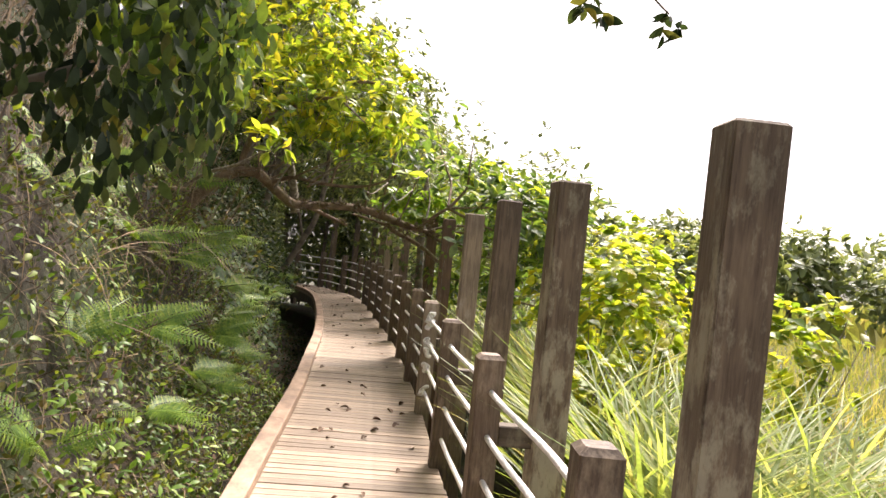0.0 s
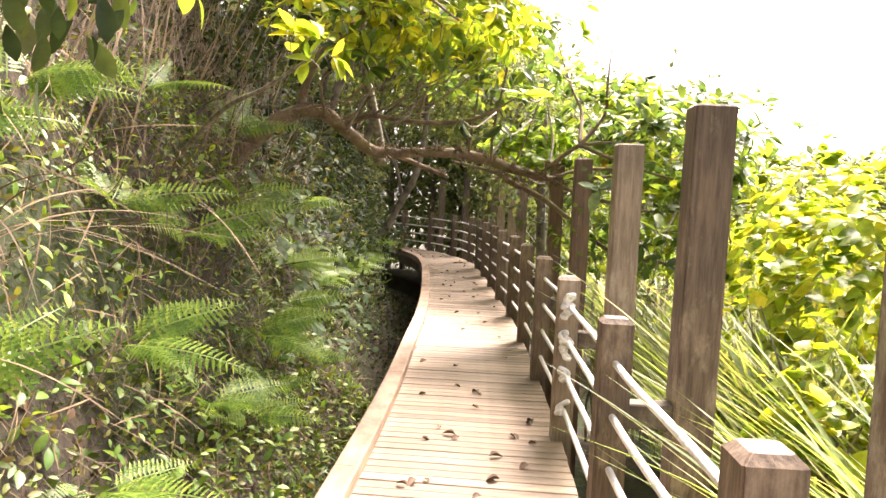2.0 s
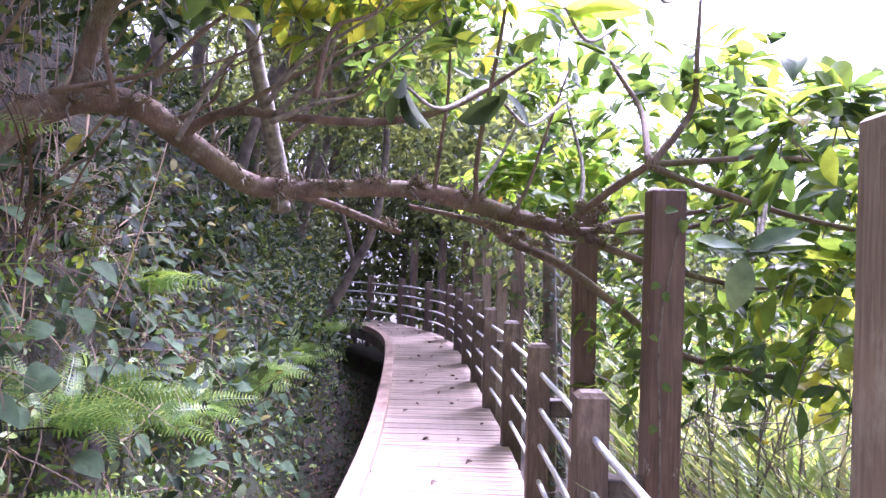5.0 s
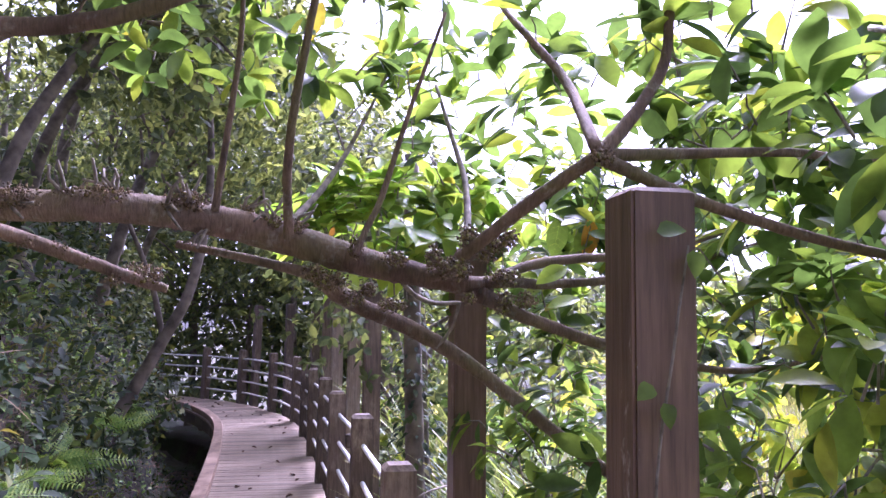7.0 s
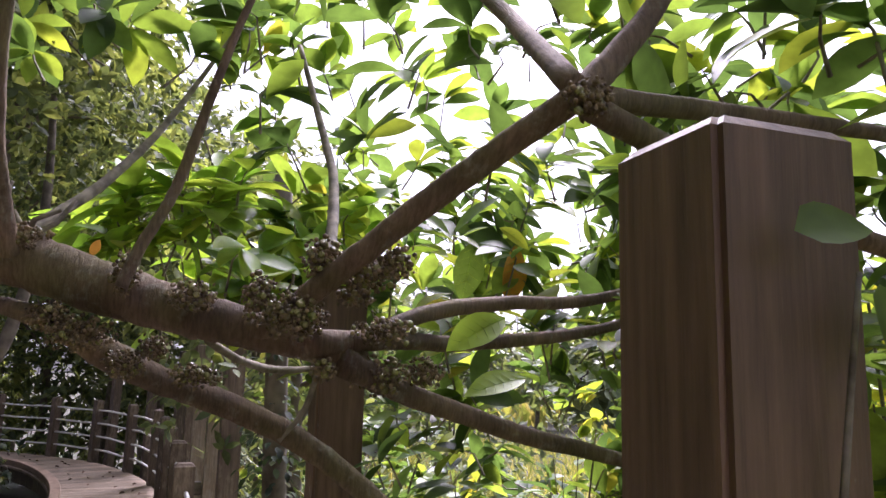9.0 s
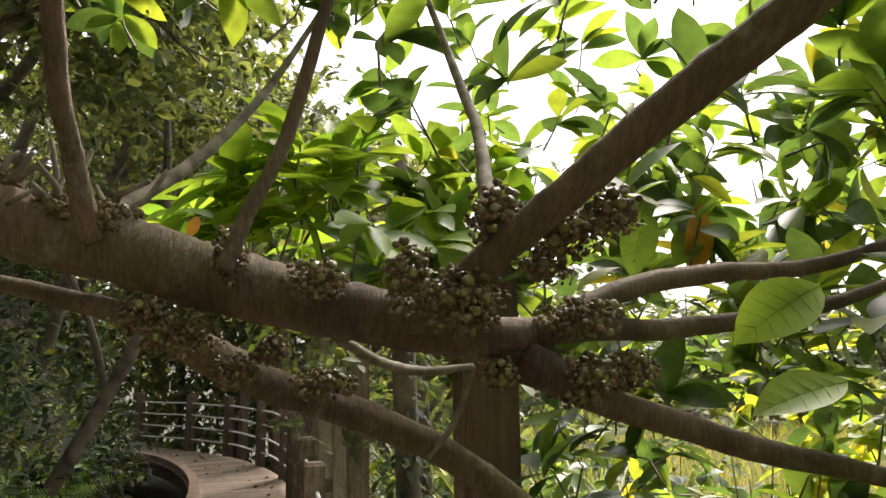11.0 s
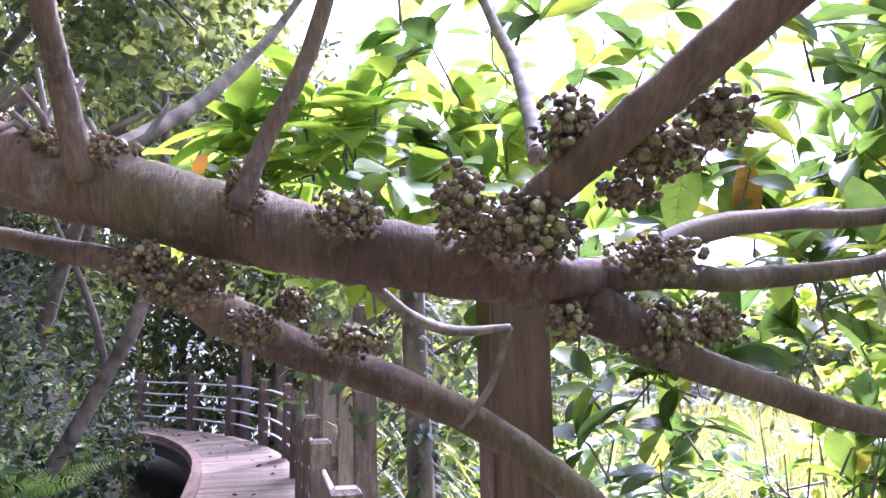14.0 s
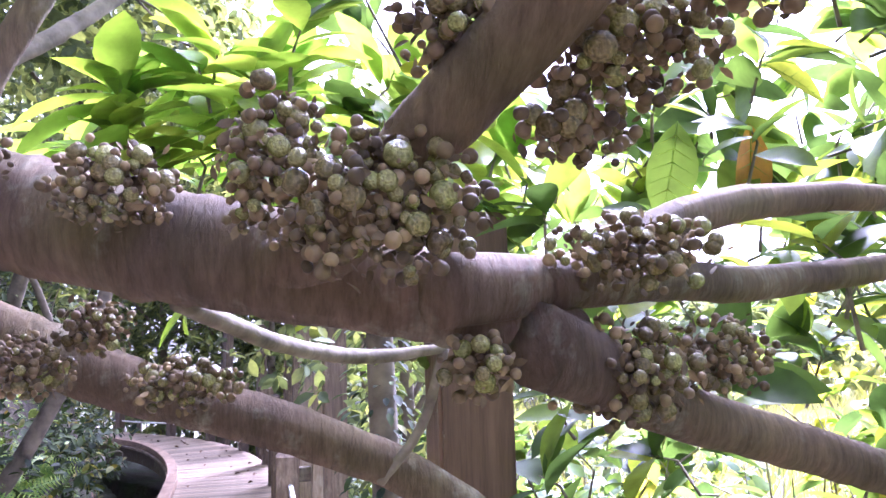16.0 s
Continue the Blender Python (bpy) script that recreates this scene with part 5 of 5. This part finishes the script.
# ---- forest behind the bend and on the hill ----
def tree(name, label, base, height, lean, r, crown, n, size, material, each=6, group="forest trees", shape=SMALL):
    ob = thing(name, label, "tree", base, group)
    top = np.array([lean[0], lean[1], height])
    pts = [(0, 0, -0.3, r), (top[0] * 0.2 + rng.normal(0, 0.08), top[1] * 0.3, height * 0.35, r * 0.8), (top[0] * 0.6, top[1] * 0.6, height * 0.7, r * 0.6), (*top, r * 0.25)]
    path = spline(pts, 8)
    put("trunk", mesh_from("trunk", *joined([tube(path, 9, 0.03)]), M_TRUNK), ob)
    n = int(n * 1.5)
    p, d = blob_points(n, top + np.array([0, 0, -crown[2] * 0.35]), crown, 0.1)
    for q in p[:: max(1, n // 8)]:
        a = path[int(len(path) * rng.uniform(0.45, 0.9)), :3]
        stem("limb", [(*a, r * 0.35), (*((a + q) / 2 + np.array([0, 0, 0.1])), r * 0.22), (*q, r * 0.08)], M_TRUNK, ob, sides=5)
    put("crown", mesh_from("crown", *rosettes(p, d * 0.6 + np.array([0, 0, 0.4]) + rng.normal(0, 0.3, (n, 3)), each, size, shape, 1.0), material), ob)
    return ob


diag = thing("leaning_tree", "slender leaning tree beside the boardwalk", "tree", (-1.45, 14.0, 0.0))
doff = Matrix.Translation((1.45, -14.0, 0.0))
stem("trunk", [(-1.6, 14.0, -0.1, 0.075), (-1.25, 14.0, 0.4, 0.065), (-1.0, 14.0, 0.8, 0.06), (-0.72, 14.0, 1.35, 0.055), (-0.5, 14.0, 1.85, 0.05), (-0.4, 14.2, 2.8, 0.04), (-0.5, 14.5, 4.2, 0.02)], M_TRUNK, diag, sides=10).matrix_basis = doff
stem("branch", [(-0.72, 14.0, 1.35, 0.03), (-0.85, 13.9, 1.9, 0.025), (-1.1, 13.6, 2.6, 0.015)], M_TRUNK, diag).matrix_basis = doff
p, d = blob_points(260, (-0.6, 14.2, 3.6), (1.3, 1.3, 1.3), 0.1)
put("crown", mesh_from("crown", *rosettes(p, d + np.array([0, 0, 0.3]), 6, 0.10, OVAL), M_FOREST), diag, m=doff)

for x, y, h, lx, ly, r, cr, n, size in (
        # These four stand out of view, added to block light from behind the start.
        (-2.7, 1.0, 2.5, 0.9, 0.2, 0.09, (1.2, 1.5, 0.9), 420, 0.11), (-3.0, -2.0, 3.6, 0.9, 0.0, 0.1, (1.7, 1.8, 1.5), 420, 0.13), (-3.4, -5.5, 4.2, 1.0, 0.0, 0.1, (1.9, 2.0, 1.8), 420, 0.14), (-2.0, -8.5, 4.5, 0.8, 0.0, 0.1, (2.2, 2.0, 2.0), 420, 0.15),
        (-2.6, 9.6, 2.6, 0.9, 0.2, 0.08, (1.3, 1.3, 1.1), 300, 0.10), (-2.4, 11.8, 3.0, 0.9, 0.0, 0.08, (1.4, 1.3, 1.2), 320, 0.10), (-2.6, 17.0, 3.6, 0.6, 0, 0.09, (1.6, 1.6, 1.5), 300, 0.12),
        (-3.2, 6.6, 2.5, 1.0, 0.4, 0.08, (1.3, 1.4, 1.0), 300, 0.09), (-3.4, 4.2, 2.4, 0.7, 0.3, 0.08, (1.2, 1.4, 1.0), 260, 0.09), (-4.0, 13.5, 3.6, 0.8, 0, 0.1, (1.8, 1.8, 1.6), 300, 0.13),
        (-1.9, 12.6, 2.6, 1.2, 0.3, 0.07, (1.4, 1.4, 0.9), 420, 0.12), (-1.8, 15.6, 3.4, 1.2, 0.3, 0.08, (1.5, 1.5, 1.0), 420, 0.13), (-2.4, 10.6, 3.0, 1.3, 0, 0.07, (1.3, 1.3, 0.9), 420, 0.11), (-3.0, 15.0, 4.5, 0.6, 0, 0.1, (2.2, 2.0, 1.6), 450, 0.14),
        (2.3, 18.6, 5.2, -1.2, 0, 0.1, (1.5, 2.0, 1.2), 420, 0.15), (1.9, 21.5, 5.6, -1.2, 0, 0.1, (2.2, 2.0, 1.3), 420, 0.16), (2.0, 15.2, 4.3, -1.0, 0.2, 0.09, (1.4, 1.7, 1.0), 380, 0.13),
        (-2.2, 18.4, 4.2, 1.2, 0, 0.08, (1.6, 1.6, 1.2), 420, 0.14), (-2.6, 20.6, 5.0, 1.4, 0, 0.09, (1.8, 1.6, 1.4), 420, 0.15), (0.5, 26.6, 8.5, 0, 0, 0.14, (3.0, 2.0, 2.6), 500, 0.24), (-3.0, 28.5, 9.5, 0, 0, 0.15, (3.4, 2.2, 3.0), 520, 0.26), (4.5, 31.0, 6.0, 0, 0, 0.15, (3.4, 2.2, 3.0), 500, 0.28), (-7.0, 31.0, 9.5, 0, 0, 0.15, (3.6, 2.2, 3.2), 500, 0.28), (-2.0, 13.8, 3.4, 1.4, 0.2, 0.07, (1.4, 1.4, 0.9), 380, 0.12),
        (1.7, 13.2, 3.3, -0.2, 0, 0.07, (1.3, 1.4, 1.2), 260, 0.11), (1.9, 17.5, 4.0, -0.4, 0.2, 0.09, (1.6, 1.6, 1.6), 300, 0.13), (3.6, 20.5, 3.4, 0, 0, 0.1, (2.0, 2.0, 1.5), 320, 0.15),
        (0.6, 23.3, 5.0, -0.3, 0, 0.10, (1.8, 1.6, 2.0), 320, 0.15), (-0.6, 24.3, 4.5, 0.2, 0, 0.08, (1.6, 1.5, 1.8), 300, 0.15), (-1.9, 25.2, 5.0, 0, 0, 0.1, (1.9, 1.6, 2.0), 320, 0.16),
        (-3.6, 26.3, 5.5, 0, 0, 0.1, (2.2, 1.8, 2.4), 340, 0.18), (2.6, 26.0, 6.0, 0, 0, 0.12, (2.4, 2.0, 2.6), 340, 0.2), (-6.0, 27.5, 6.0, 0, 0, 0.12, (2.6, 2.0, 2.8), 340, 0.2),
        (5.5, 27.0, 4.0, 0, 0, 0.12, (2.6, 2.2, 2.6), 340, 0.22), (0.0, 30.0, 7.0, 0, 0, 0.14, (3.2, 2.2, 3.0), 380, 0.25), (-4.0, 31.0, 7.0, 0, 0, 0.14, (3.4, 2.2, 3.2), 380, 0.25),
        (-2.9, 20.2, 3.8, 0.2, -0.3, 0.08, (1.5, 1.4, 1.5), 300, 0.12), (-4.8, 21.0, 4.0, 0, 0, 0.09, (1.8, 1.6, 1.8), 300, 0.14)):
    tree("forest_tree", "green broadleaf forest tree behind the boardwalk", (x, y, float(ground_z(np.array([x]), np.array([y]))[0])), h, (lx, ly), r, cr, n, size, M_FOREST)
for x, y, r, n in ((0.3, 24.0, 1.1, 110), (-1.2, 24.9, 1.1, 110), (-3.0, 25.6, 1.2, 110), (1.6, 22.0, 1.0, 110), (1.9, 19.4, 0.9, 100), (-5.0, 26.0, 1.3, 110), (3.2, 24.0, 1.4, 120), (1.5, 16.6, 0.6, 80), (-2.2, 19.0, 0.7, 90), (-3.4, 21.4, 0.8, 90), (5.5, 17.0, 1.5, 120), (-0.4, 25.6, 1.8, 150), (-2.4, 27.0, 2.0, 160), (1.6, 25.0, 1.7, 150), (-5.0, 28.5, 2.2, 160), (4.0, 28.0, 2.2, 160), (-7.5, 27.0, 2.0, 150), (0.8, 28.5, 2.2, 160), (2.6, 17.6, 1.1, 110), (2.2, 21.0, 1.3, 120), (-3.0, 18.0, 1.0, 110), (-4.2, 20.0, 1.1, 110), (6.0, 22.0, 1.8, 140), (-1.9, 17.2, 0.6, 80), (3.4, 14.6, 1.1, 100)):
    z = float(ground_z(np.array([x]), np.array([y]))[0])
    shrub("undergrowth_shrub", "undergrowth shrub below the forest trees, leaf colour greyed for haze", "shrub", (x, y, z), (x, y, z + r * (0.9 if y < 22 else 1.7)), (r, r, r * (1.1 if y < 22 else 1.9)), int(n * (1.5 if y < 22 else 2.6)), 6, 0.13 if y < 21 else 0.21, M_FOREST, OVAL, (0, 0, 0.5), "undergrowth shrubs", 8)
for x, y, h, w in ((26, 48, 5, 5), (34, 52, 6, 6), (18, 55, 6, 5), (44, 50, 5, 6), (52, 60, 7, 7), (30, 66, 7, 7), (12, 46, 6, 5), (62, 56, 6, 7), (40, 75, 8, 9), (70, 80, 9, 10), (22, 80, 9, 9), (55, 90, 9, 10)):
    tree("distant_tree", "pale green tree across the field, haze in its leaf colour", (x, y, float(ground_z(np.array([x]), np.array([y]))[0])), h, (0, 0), 0.2, (w, w * 0.7, h * 0.55), 260, 0.9, M_FAR, 5, "distant trees")

# ---- small things on the walk ----
for k in range(120):
    i = rng.integers(20, len(centre_line) - 30)
    c = centre_line[i]
    x, y = c[0] + rng.normal(0.1, 0.28), c[1] + rng.uniform(-0.06, 0.06)
    if not -0.5 < x - c[0] < 0.52:
        continue
    ob = put("fallen_leaf", mesh_from("fallen_leaf", *scatter(leaf_shape(0.55, 0.5, 0.3, 0.5, 4), np.zeros((1, 3)), rng.normal(0, 1, (1, 3)) * np.array([1, 1, 0.1]), np.array([[0.2, 0.1, 1.0]]),
             rng.uniform(0.04, 0.085)), M_LITTER), m=Matrix.Translation((x, y, 0.012)))
    tagged(ob, "curled brown fallen leaf on the boardwalk", "leaf", "fallen leaves")
for z in (0.22, 0.42, 0.55, 0.63, 0.80, 0.86):
    x, y = 0.84, 6.425
    a = np.linspace(0, 5.5 * math.pi, 40)
    w = rng.uniform(0.030, 0.040)
    path = np.stack([x - 0.01 + w * np.cos(a) * np.cos(a * 0.37), y - 0.02 + 0.5 * w * np.sin(a), z + w * np.sin(a * 0.6 + z * 9) * 1.1, np.full(40, 0.0145)], -1)
    tagged(put("rope_knot", mesh_from("rope_knot", *joined([tube(path, 6)]), M_ROPE)), "white rope knotted on a railing post", "rope", "rope knots")
